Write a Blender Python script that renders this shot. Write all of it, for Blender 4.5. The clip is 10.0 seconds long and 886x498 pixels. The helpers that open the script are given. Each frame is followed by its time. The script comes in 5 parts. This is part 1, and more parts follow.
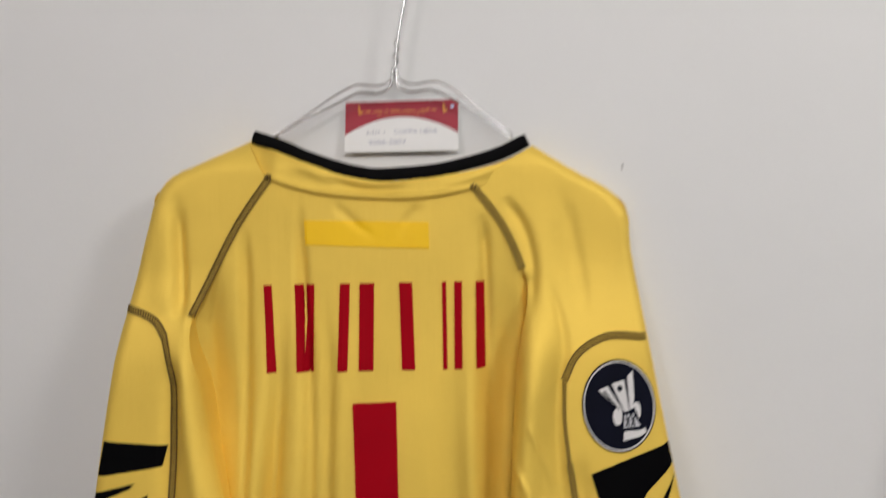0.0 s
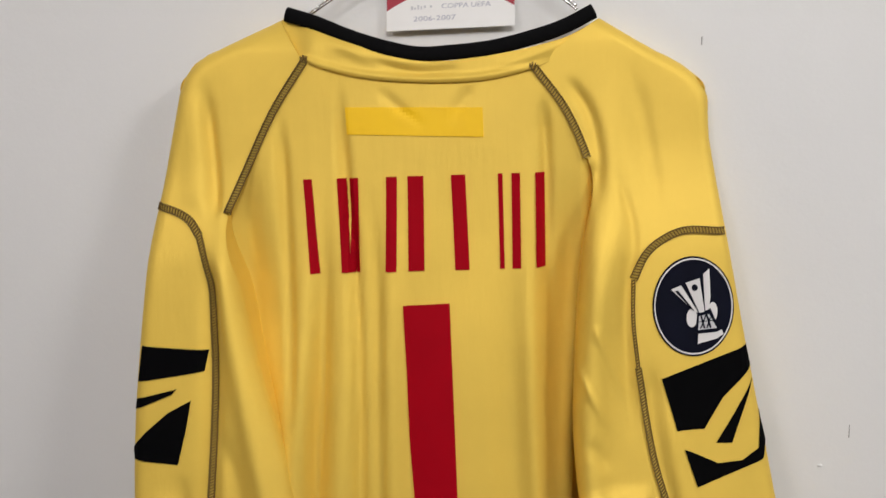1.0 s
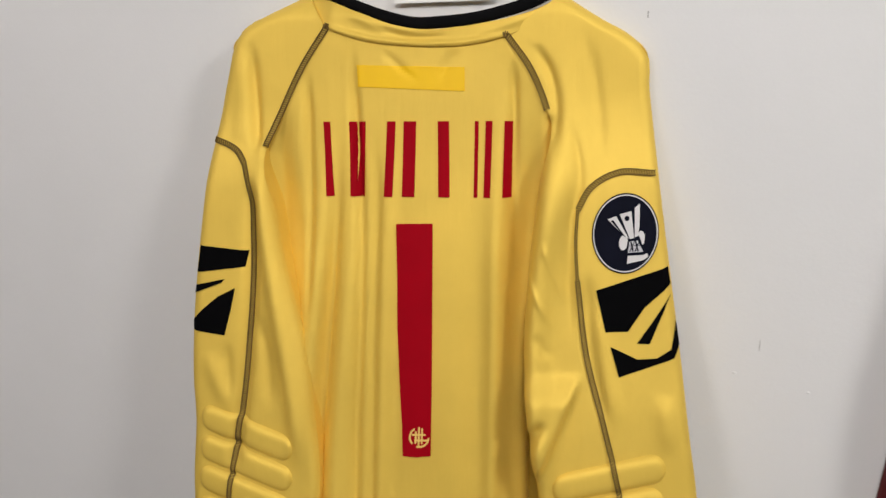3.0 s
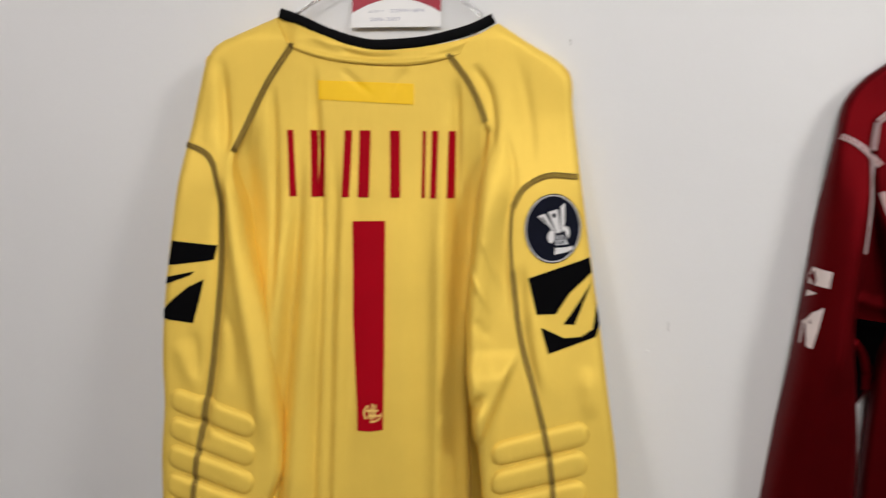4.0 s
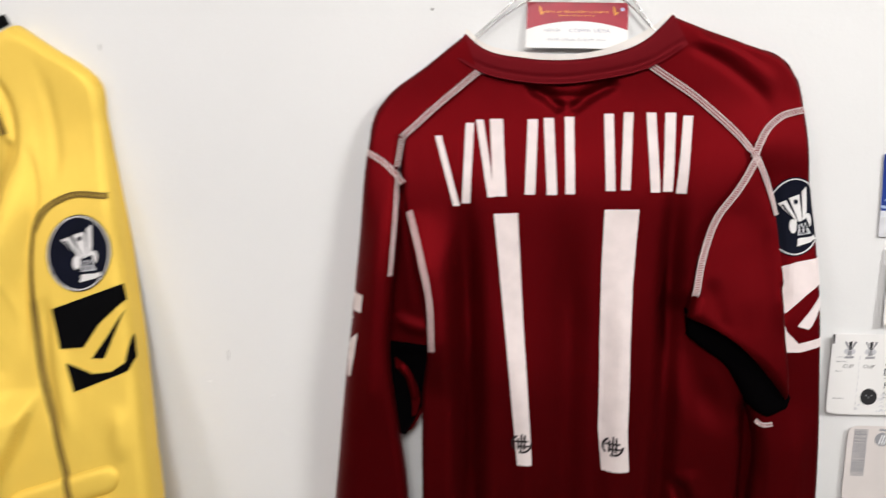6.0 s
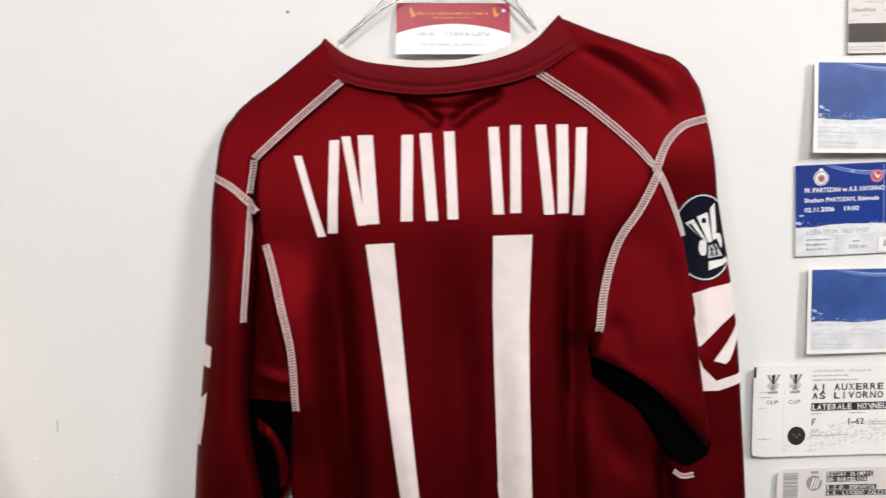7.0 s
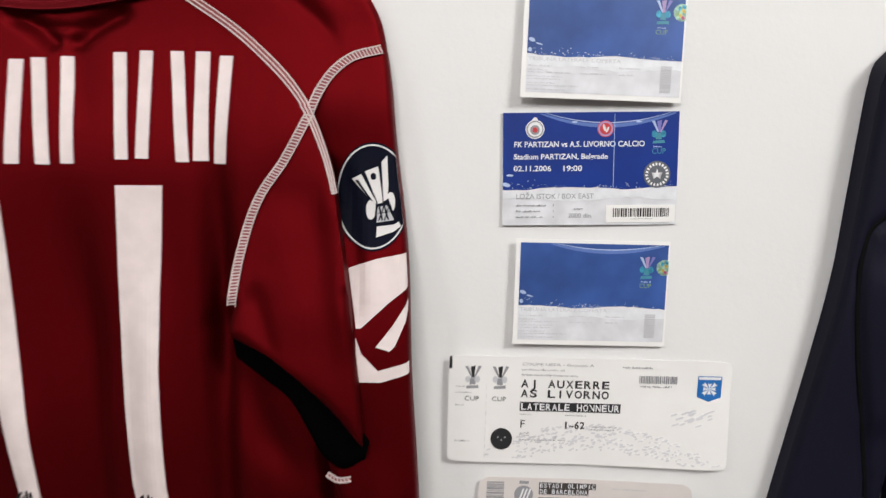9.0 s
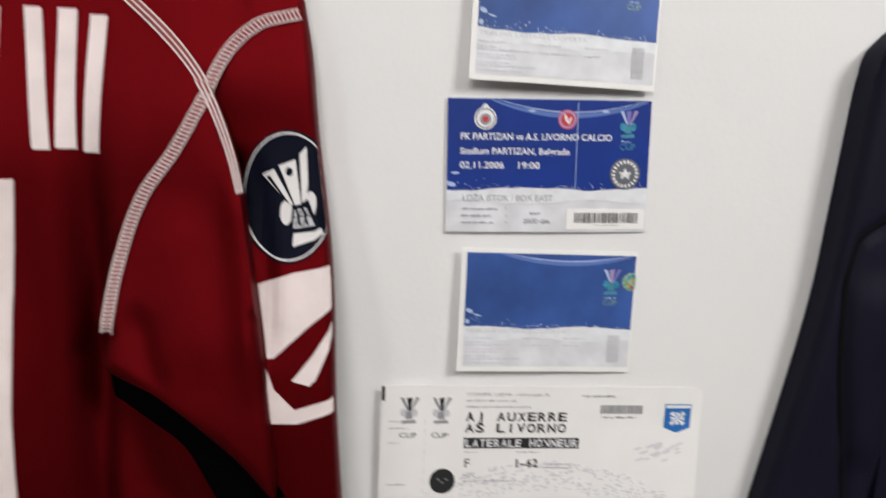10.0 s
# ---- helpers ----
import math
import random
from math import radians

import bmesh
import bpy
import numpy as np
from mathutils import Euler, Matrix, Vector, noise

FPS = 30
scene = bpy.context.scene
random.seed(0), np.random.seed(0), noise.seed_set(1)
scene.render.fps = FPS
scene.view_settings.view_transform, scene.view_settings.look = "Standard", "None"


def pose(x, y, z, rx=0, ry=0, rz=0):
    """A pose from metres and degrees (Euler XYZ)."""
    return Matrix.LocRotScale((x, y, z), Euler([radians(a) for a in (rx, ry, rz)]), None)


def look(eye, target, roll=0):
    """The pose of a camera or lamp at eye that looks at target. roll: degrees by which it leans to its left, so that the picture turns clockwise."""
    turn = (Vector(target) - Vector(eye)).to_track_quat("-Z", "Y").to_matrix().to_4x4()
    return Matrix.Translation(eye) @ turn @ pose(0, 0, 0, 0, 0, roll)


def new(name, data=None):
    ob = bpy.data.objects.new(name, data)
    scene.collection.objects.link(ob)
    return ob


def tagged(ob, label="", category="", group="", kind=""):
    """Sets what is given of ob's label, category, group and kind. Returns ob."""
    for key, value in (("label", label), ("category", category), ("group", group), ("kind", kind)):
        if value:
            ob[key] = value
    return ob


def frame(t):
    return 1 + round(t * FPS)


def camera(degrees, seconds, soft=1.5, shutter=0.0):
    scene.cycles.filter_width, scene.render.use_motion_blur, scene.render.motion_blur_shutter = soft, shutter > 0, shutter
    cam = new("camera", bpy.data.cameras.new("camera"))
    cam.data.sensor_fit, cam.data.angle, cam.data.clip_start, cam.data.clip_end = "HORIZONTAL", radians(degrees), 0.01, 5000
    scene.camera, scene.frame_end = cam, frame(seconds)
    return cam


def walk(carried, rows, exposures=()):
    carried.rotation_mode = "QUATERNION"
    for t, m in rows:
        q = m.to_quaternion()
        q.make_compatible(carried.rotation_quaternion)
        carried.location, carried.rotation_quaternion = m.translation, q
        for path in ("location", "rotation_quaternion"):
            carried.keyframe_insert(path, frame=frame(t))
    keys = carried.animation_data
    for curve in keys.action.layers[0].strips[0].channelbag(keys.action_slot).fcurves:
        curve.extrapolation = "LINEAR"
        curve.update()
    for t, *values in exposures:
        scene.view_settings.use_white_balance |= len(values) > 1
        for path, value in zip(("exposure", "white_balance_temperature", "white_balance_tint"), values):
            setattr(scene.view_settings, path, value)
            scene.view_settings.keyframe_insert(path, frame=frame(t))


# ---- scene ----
cam = camera(64.7, 10.0, soft=1.4, shutter=0.55)
PATH = [
    (0, (0.102, -0.716, 1.502), (-0.124, 1.271, 1.474), -1.1),
    (0.5, (0.067, -0.661, 1.476), (-0.164, 1.317, 1.291), -0.8),
    (1, (0.065, -0.662, 1.476), (-0.228, 1.299, 1.217), -1.8),
    (1.5, (0.11, -0.703, 1.463), (-0.258, 1.234, 1.129), 0.2),
    (2, (0.154, -0.724, 1.46), (-0.275, 1.188, 1.062), 0.2),
    (2.5, (0.19, -0.755, 1.471), (-0.312, 1.139, 1.07), -0.5),
    (2.7, (0.198, -0.774, 1.467), (-0.345, 1.111, 1.078), -0.6),
    (3.8, (0.197, -0.894, 1.47), (-0.2, 1.038, 1.142), 0.6),
    (4, (0.215, -0.912, 1.442), (-0.151, 1.033, 1.15), 0.5),
    (4.5, (0.256, -0.924, 1.44), (0.114, 1.052, 1.168), 0.9),
    (5, (0.436, -0.907, 1.461), (0.222, 1.061, 1.174), 2.0),
    (5.5, (0.56, -0.873, 1.454), (0.422, 1.098, 1.147), 1.8),
    (5.7, (0.603, -0.847, 1.467), (0.44, 1.122, 1.158), 0.8),
    (6.8, (0.67, -0.686, 1.444), (0.779, 1.303, 1.264), 0.2),
    (7, (0.704, -0.686, 1.445), (0.759, 1.305, 1.267), -0.9),
    (7.5, (0.814, -0.674, 1.469), (0.802, 1.312, 1.23), -0.4),
    (8, (0.929, -0.642, 1.467), (0.845, 1.34, 1.216), 1.0),
    (8.5, (1.013, -0.615, 1.447), (0.9, 1.36, 1.151), 2.2),
    (9, (1.041, -0.571, 1.438), (0.989, 1.405, 1.129), 1.1),
    (9.5, (1.039, -0.51, 1.441), (1.029, 1.477, 1.212), -0.2),
    (10, (1.033, -0.476, 1.44), (1.198, 1.488, 1.099), 2.4),
]
EXPOSURES = [(0.0, -0.26), (0.5, -0.22), (1.0, -0.12), (2.0, -0.06), (2.5, -0.06), (4.0, -0.06), (4.5, -0.06), (5.5, 0.24), (7.0, 0.28), (8.5, 0.18), (10.0, -0.06)]
walk(cam, [(t, look(eye, target, roll)) for t, eye, target, roll in PATH], EXPOSURES)

# ---------------------------------------------------------------- light
world = bpy.data.worlds.new("world")
scene.world = world
world.use_nodes = True
world.node_tree.nodes["Background"].inputs[0].default_value = (0.8, 0.85, 1.0, 1)
world.node_tree.nodes["Background"].inputs[1].default_value = 0.02


def area_lamp(name, eye, target, width, depth, watts, colour):
    data = bpy.data.lights.new(name, "AREA")
    data.shape, data.size, data.size_y, data.energy, data.color = "RECTANGLE", width, depth, watts, colour
    lamp = new(name, data)
    lamp.matrix_world = look(eye, target)
    return lamp


# three unseen lamps added under the ceiling, placed to match shadows and wall tint
area_lamp("unseen_lamp", (2.30, -1.50, 2.64), (1.35, 0.0, 1.05), 0.58, 0.58, 38, (1.0, 0.985, 0.955))
area_lamp("unseen_lamp", (0.55, -2.20, 2.64), (0.50, 0.0, 1.30), 0.80, 0.80, 39, (1.0, 0.975, 0.955))
area_lamp("unseen_lamp", (-1.15, -2.05, 2.64), (-0.40, 0.0, 1.35), 0.60, 0.60, 18.5, (1.0, 0.93, 0.92))


# ---------------------------------------------------------------- materials
def material(name, colour, rough=0.6, metal=0.0, spec=0.4):
    mat = bpy.data.materials.new(name)
    mat.use_nodes = True
    b = mat.node_tree.nodes["Principled BSDF"]
    b.inputs["Base Color"].default_value = (*colour, 1)
    b.inputs["Roughness"].default_value = rough
    b.inputs["Metallic"].default_value = metal
    b.inputs["Specular IOR Level"].default_value = spec
    return mat, mat.node_tree, b


def noise_node(tree, scale, detail=3.0, stretch=None):
    co = tree.nodes.new("ShaderNodeTexCoord")
    n = tree.nodes.new("ShaderNodeTexNoise")
    n.inputs["Scale"].default_value, n.inputs["Detail"].default_value = scale, detail
    if stretch:
        m = tree.nodes.new("ShaderNodeMapping")
        m.inputs["Scale"].default_value = stretch
        tree.links.new(co.outputs["Object"], m.inputs["Vector"])
        tree.links.new(m.outputs["Vector"], n.inputs["Vector"])
    else:
        tree.links.new(co.outputs["Object"], n.inputs["Vector"])
    return n


def vary(tree, b, colour, scale, low, high, detail=3.0, stretch=None):
    """Colour that drifts between two tints of itself."""
    n = noise_node(tree, scale, detail, stretch)
    r = tree.nodes.new("ShaderNodeValToRGB")
    r.color_ramp.elements[0].position, r.color_ramp.elements[1].position = 0.3, 0.7
    r.color_ramp.elements[0].color = (*[c * low for c in colour], 1)
    r.color_ramp.elements[1].color = (*[min(1, c * high) for c in colour], 1)
    tree.links.new(n.outputs["Fac"], r.inputs["Fac"])
    tree.links.new(r.outputs["Color"], b.inputs["Base Color"])
    return r


def relief(tree, b, layers):
    """Stacked bump from (scale, strength, distance, stretch) noises."""
    last = None
    for scale, strength, distance, stretch in layers:
        n = noise_node(tree, scale, 4.0, stretch)
        bump = tree.nodes.new("ShaderNodeBump")
        bump.inputs["Strength"].default_value, bump.inputs["Distance"].default_value = strength, distance
        tree.links.new(n.outputs["Fac"], bump.inputs["Height"])
        if last:
            tree.links.new(last.outputs["Normal"], bump.inputs["Normal"])
        last = bump
    tree.links.new(last.outputs["Normal"], b.inputs["Normal"])


def fabric(name, colour, rough, spec, sheen, low=0.94, high=1.05, tint=(1, 1, 1), satin=0.0):
    """Polyester knit: fine ribs, faint creases, a coloured satin gloss."""
    mat, tree, b = material(name, colour, rough, satin, spec)
    vary(tree, b, colour, 9.0, low, high, 5.0)
    relief(tree, b, [(34.0, 0.20, 0.005, (1, 1, 0.08)), (16.0, 0.28, 0.006, (1, 1, 0.22)), (60.0, 0.24, 0.0016, (1, 1, 0.6)), (900.0, 0.3, 0.0003, (1.6, 1, 0.7))])
    b.inputs["Sheen Weight"].default_value = sheen
    b.inputs["Sheen Roughness"].default_value = 0.45
    b.inputs["Sheen Tint"].default_value = (*tint, 1)
    return mat


def plain(name, colour, rough=0.6, metal=0.0, spec=0.4, low=0.93, high=1.05, scale=30.0, bump=0.08):
    mat, tree, b = material(name, colour, rough, metal, spec)
    vary(tree, b, colour, scale, low, high)
    if bump:
        relief(tree, b, [(220.0, bump, 0.0006, None)])
    return mat


def wall_paint(name, colour):
    mat, tree, b = material(name, colour, 0.62, 0, 0.35)
    vary(tree, b, colour, 2.2, 0.965, 1.02, 6.0)
    relief(tree, b, [(7.0, 0.12, 0.006, None), (45.0, 0.14, 0.0022, None), (260.0, 0.16, 0.0008, None)])
    return mat


WALL = wall_paint("wall_paint", (0.79, 0.79, 0.79))
CEILING = wall_paint("ceiling_paint", (0.82, 0.82, 0.80))
# unseen walls and floor: dark colours that keep bounced light low
DARK_SURROUND = wall_paint("dark_surround", (0.17, 0.15, 0.135))
FLOOR = plain("dark_floor", (0.16, 0.14, 0.12), 0.45, low=0.8, high=1.1, scale=6)
SCUFF = plain("scuff", (0.22, 0.21, 0.20), 0.8)
YELLOW = fabric("yellow_polyester", (0.84, 0.582, 0.100), 0.56, 0.22, 0.03, tint=(1, 0.9, 0.5), satin=0.3)
YELLOW_PATCH = plain("yellow_patch", (1.0, 0.60, 0.003), 0.6, low=0.97, high=1.02)
OLIVE = plain("olive_thread", (0.165, 0.098, 0.020), 0.8)
OLIVE_BASE = plain("olive_tape", (0.56, 0.38, 0.06), 0.8)
BLACK_RIB = fabric("black_rib", (0.003, 0.003, 0.0035), 0.85, 0.1, 0.0)
BLACK_PRINT = plain("black_print", (0.0025, 0.0025, 0.003), 0.8, spec=0.03)
CRIMSON_PRINT = plain("crimson_print", (0.36, 0.0012, 0.009), 0.65, spec=0.05, low=0.96, high=1.03)
RED = fabric("garnet_polyester", (0.126, 0.0032, 0.0054), 0.60, 0.06, 0.0, 0.92, 1.08, tint=(1, 0.3, 0.3), satin=0.92)
RED_RIB = fabric("garnet_rib", (0.125, 0.0034, 0.007), 0.6, 0.1, 0.0, 0.95, 1.05, tint=(1, 0.3, 0.3), satin=0.5)
BLACK_MESH = fabric("black_mesh", (0.0015, 0.0012, 0.0015), 0.95, 0.01, 0.0)
PINK_PRINT = plain("white_print", (0.80, 0.70, 0.69), 0.6, low=0.93, high=1.03, scale=60)
WHITE_THREAD = plain("white_thread", (0.68, 0.56, 0.55), 0.75)
WHITE_BASE = plain("white_tape", (0.30, 0.085, 0.09), 0.8)
WHITE_TAPE = plain("white_neck_tape", (0.80, 0.76, 0.72), 0.7)
NAVY_BADGE = plain("navy_badge", (0.003, 0.004, 0.012), 0.6, spec=0.08, low=0.8, high=1.2)
BADGE_WHITE = plain("badge_white", (0.74, 0.72, 0.72), 0.6)
CREST_YELLOW = plain("crest_yellow", (0.85, 0.60, 0.16), 0.6)
CREST_BLACK = plain("crest_black", (0.012, 0.006, 0.008), 0.6)
NAVY = fabric("navy_polyester", (0.0055, 0.0055, 0.0150), 0.65, 0.15, 0.0, 0.9, 1.1, tint=(0.6, 0.6, 1))
WIRE = material("galvanised_wire", (0.62, 0.62, 0.62), 0.25, 1.0)[0]
STEEL = material("nail_steel", (0.35, 0.35, 0.36), 0.35, 1.0)[0]
PAPER = plain("white_card", (0.87, 0.86, 0.85), 0.5, low=0.97, high=1.01)
PAPER_GREY = plain("pale_print", (0.72, 0.73, 0.77), 0.45, low=0.86, high=1.12, scale=45)
PAPER_CREAM = plain("cream_card", (0.72, 0.67, 0.65), 0.5, low=0.96, high=1.02)
BLUE_DULL = plain("blue_print", (0.036, 0.088, 0.30), 0.42, low=0.70, high=1.30, scale=26)
BLUE_DEEP = plain("deep_blue_print", (0.007, 0.034, 0.24), 0.40, low=0.85, high=1.15, scale=18)
BLUE_MID = plain("mid_blue_print", (0.12, 0.20, 0.50), 0.3)
VIOLET = plain("violet_print", (0.22, 0.20, 0.52), 0.35)
ROSE = plain("rose_print", (0.42, 0.30, 0.52), 0.35)
CYAN = plain("cyan_foil", (0.05, 0.28, 0.42), 0.4, 0.2, low=0.6, high=1.5, scale=260)
GOLD_FOIL = plain("gold_foil", (0.62, 0.45, 0.10), 0.4, 0.2, low=0.6, high=1.4, scale=260)
LIME = plain("lime_print", (0.22, 0.34, 0.16), 0.4)
MAGENTA = plain("magenta_foil", (0.45, 0.08, 0.20), 0.4, 0.2, low=0.6, high=1.5, scale=260)
SNOW = plain("snow_print", (0.78, 0.80, 0.84), 0.4, low=0.92, high=1.05, scale=120)
BLUE_PALE = plain("pale_blue_print", (0.45, 0.55, 0.78), 0.4)
BLUE_SHIELD = plain("shield_blue", (0.02, 0.15, 0.46), 0.45)
TEAL = plain("teal_print", (0.07, 0.27, 0.36), 0.4)
HOLO = plain("hologram_foil", (0.28, 0.45, 0.36), 0.4, 0.25, low=0.5, high=1.6, scale=320)
INK = plain("black_ink", (0.02, 0.02, 0.022), 0.6)
INK_SEAL = plain("seal_ink", (0.12, 0.13, 0.15), 0.5)
INK_GREY = plain("grey_ink", (0.30, 0.30, 0.32), 0.6)
INK_PALE = plain("pale_grey_ink", (0.58, 0.58, 0.61), 0.6)
PATTERN = plain("pale_pattern_ink", (0.68, 0.68, 0.71), 0.6)
INK_BROWN = plain("brown_ink", (0.055, 0.045, 0.042), 0.55)
INK_BLUE = plain("pen_ink", (0.42, 0.42, 0.50), 0.6)
WHITE_INK = plain("white_ink", (0.80, 0.80, 0.82), 0.6)
CARD_RED = plain("card_red", (0.36, 0.010, 0.03), 0.4, low=0.9, high=1.08, scale=60)
CARD_GOLD = plain("card_gold", (0.75, 0.30, 0.04), 0.4)
RED_INK = plain("red_ink", (0.55, 0.05, 0.06), 0.5)


# ---------------------------------------------------------------- builders
def part(name, bm, mat, parent=None, label="", smooth=True):
    me = bpy.data.meshes.new(name)
    bm.normal_update()
    bm.to_mesh(me)
    bm.free()
    if smooth:
        me.polygons.foreach_set("use_smooth", [True] * len(me.polygons))
    me.materials.append(mat)
    ob = new(name, me)
    ob.parent = parent
    if label:
        tagged(ob, label)
    return ob


def mesh_part(name, verts, faces, mat, parent=None, label="", smooth=True):
    me = bpy.data.meshes.new(name)
    me.from_pydata([tuple(map(float, v)) for v in verts], [], [tuple(map(int, f)) for f in faces])
    me.update()
    if smooth:
        me.polygons.foreach_set("use_smooth", [True] * len(me.polygons))
    me.materials.append(mat)
    ob = new(name, me)
    ob.parent = parent
    if label:
        tagged(ob, label)
    return ob


def thing(name, label, category, group=""):
    return tagged(new(name), label, category, group)


def box(bm, x0, x1, y0, y1, z0, z1):
    vs = [bm.verts.new((x, y, z)) for x in (x0, x1) for y in (y0, y1) for z in (z0, z1)]
    for f in ((0, 1, 3, 2), (4, 6, 7, 5), (0, 4, 5, 1), (2, 3, 7, 6), (0, 2, 6, 4), (1, 5, 7, 3)):
        bm.faces.new([vs[i] for i in f])


def curve_through(pts, n):
    """n points on a smooth curve through pts (any dimension), evenly spaced."""
    p = np.array(pts, float)
    if len(p) == 2:
        s = np.linspace(0, 1, n)[:, None]
        return p[0] * (1 - s) + p[1] * s
    chord = np.r_[0, np.cumsum(np.linalg.norm(np.diff(p, axis=0), axis=1))]
    tangent = np.gradient(p, chord, axis=0)
    fine = np.linspace(0, chord[-1], 400)
    i = np.clip(np.searchsorted(chord, fine, "right") - 1, 0, len(p) - 2)
    h = (chord[i + 1] - chord[i])[:, None]
    t = ((fine - chord[i])[:, None]) / h
    q = (2 * t**3 - 3 * t**2 + 1) * p[i] + (t**3 - 2 * t**2 + t) * h * tangent[i] + (3 * t**2 - 2 * t**3) * p[i + 1] + (t**3 - t**2) * h * tangent[i + 1]
    run = np.r_[0, np.cumsum(np.linalg.norm(np.diff(q, axis=0), axis=1))]
    want = np.linspace(0, run[-1], n)
    return np.stack([np.interp(want, run, q[:, k]) for k in range(p.shape[1])], 1)


def away(x, z, line):
    """Distance of points from a polyline in the x-z plane, and how far along it (0 to 1)."""
    line = np.asarray(line, float)
    best, along = np.full(np.shape(x), 9.0), np.zeros(np.shape(x))
    for k in range(len(line) - 1):
        (ax, az), (bx, bz) = line[k], line[k + 1]
        dx, dz = bx - ax, bz - az
        t = np.clip(((x - ax) * dx + (z - az) * dz) / (dx * dx + dz * dz + 1e-12), 0, 1)
        d = np.hypot(x - ax - t * dx, z - az - t * dz)
        along = np.where(d < best, (k + t) / (len(line) - 1), along)
        best = np.minimum(d, best)
    return best, along


def roll_in(d, r):
    """How far a cloth edge of radius r has turned back at distance d from the edge."""
    return r - np.sqrt(np.maximum(r * r - (r - np.clip(d, 0, r)) ** 2, 0))


def smooth_step(a, b, v):
    t = np.clip((v - a) / (b - a), 0, 1)
    return t * t * (3 - 2 * t)


def drape(x, z, pitch, depth, top, full, seed=0.0):
    """Hanging pleats: rounded ridges with narrow valleys between them, of uneven width, fading in from top down to full."""
    w = x + 0.010 * np.sin(x * 37.0 + seed) + 0.004 * np.sin(z * 9.0 + x * 14.0 + seed)
    ridge = np.abs(np.sin(np.pi * w / pitch + seed))
    size = 0.55 + 0.45 * np.sin(x * 61.0 + seed * 2.0 + z * 2.0)
    return depth * size * (1 - ridge) ** 1.25 * smooth_step(top, full, z)


def cloth(base, rolls=(), folds=()):
    """The depth of a cloth surface at (x, z). rolls: (line, radius); folds: (line, width, height, fade in, fade out)."""
    rolls = [(curve_through(line, 40), r) for line, r in rolls]
    folds = [(curve_through(f[0], 14), *f[1:]) for f in folds]

    def depth(x, z):
        x, z = np.asarray(x, float), np.asarray(z, float)
        y = base(x, z)
        for line, width, height, fade_in, fade_out in folds:
            d, t = away(x, z, line)
            y = y - height * np.exp(-((d / width) ** 2)) * smooth_step(0, fade_in, t) * smooth_step(0, fade_out, 1 - t)
        turn = 0.0
        for line, r in rolls:
            turn = np.maximum(turn, roll_in(away(x, z, line)[0], r))
        return np.minimum(y + turn, -0.004)

    return depth


def shell(name, edge_a, edge_b, depth, thick, mat, parent, nu=40, nv=120, label="", dip=0.0, arch=0.0):
    """A closed cloth panel between two edges given from top to bottom as (x, z)."""
    a, b = curve_through(edge_a, nv), curve_through(edge_b, nv)
    u = 0.5 - 0.5 * np.cos(np.linspace(0, np.pi, nu))
    u = 0.5 * u + 0.5 * np.linspace(0, 1, nu)
    v = np.linspace(0, 1, nv)
    x = a[:, :1] * (1 - u) + b[:, :1] * u
    z = a[:, 1:] * (1 - u) + b[:, 1:] * u
    z = z - dip * np.sin(np.pi * u)[None] ** 0.8 * ((1 - v) ** 8)[:, None] + arch * np.sin(np.pi * u)[None] * (v**5)[:, None]
    back = depth(x, z)
    front = np.minimum(back + thick, -0.0015)
    back = np.minimum(back, front - 0.001)
    verts = np.concatenate([np.stack([x, back, z], -1).reshape(-1, 3), np.stack([x, front, z], -1).reshape(-1, 3)])
    n, faces = nu * nv, []
    flip = (b[nv // 2, 0] - a[nv // 2, 0]) < 0
    for j in range(nv - 1):
        for i in range(nu - 1):
            q = (j * nu + i, (j + 1) * nu + i, (j + 1) * nu + i + 1, j * nu + i + 1)
            faces.append(q[::-1] if flip else q)
            faces.append(tuple(k + n for k in (q if flip else q[::-1])))
    ring = list(range(nu)) + [j * nu + nu - 1 for j in range(1, nv)] + [(nv - 1) * nu + i for i in range(nu - 2, -1, -1)] + [j * nu for j in range(nv - 2, 0, -1)]
    m, verts = len(ring), np.concatenate([verts, verts[ring], verts[[k + n for k in ring]]])
    for k in range(m):
        p, q = 2 * n + k, 2 * n + (k + 1) % m
        faces.append((q, p, p + m, q + m) if flip else (p, q, q + m, p + m))
    return mesh_part(name, verts, faces, mat, parent, label)


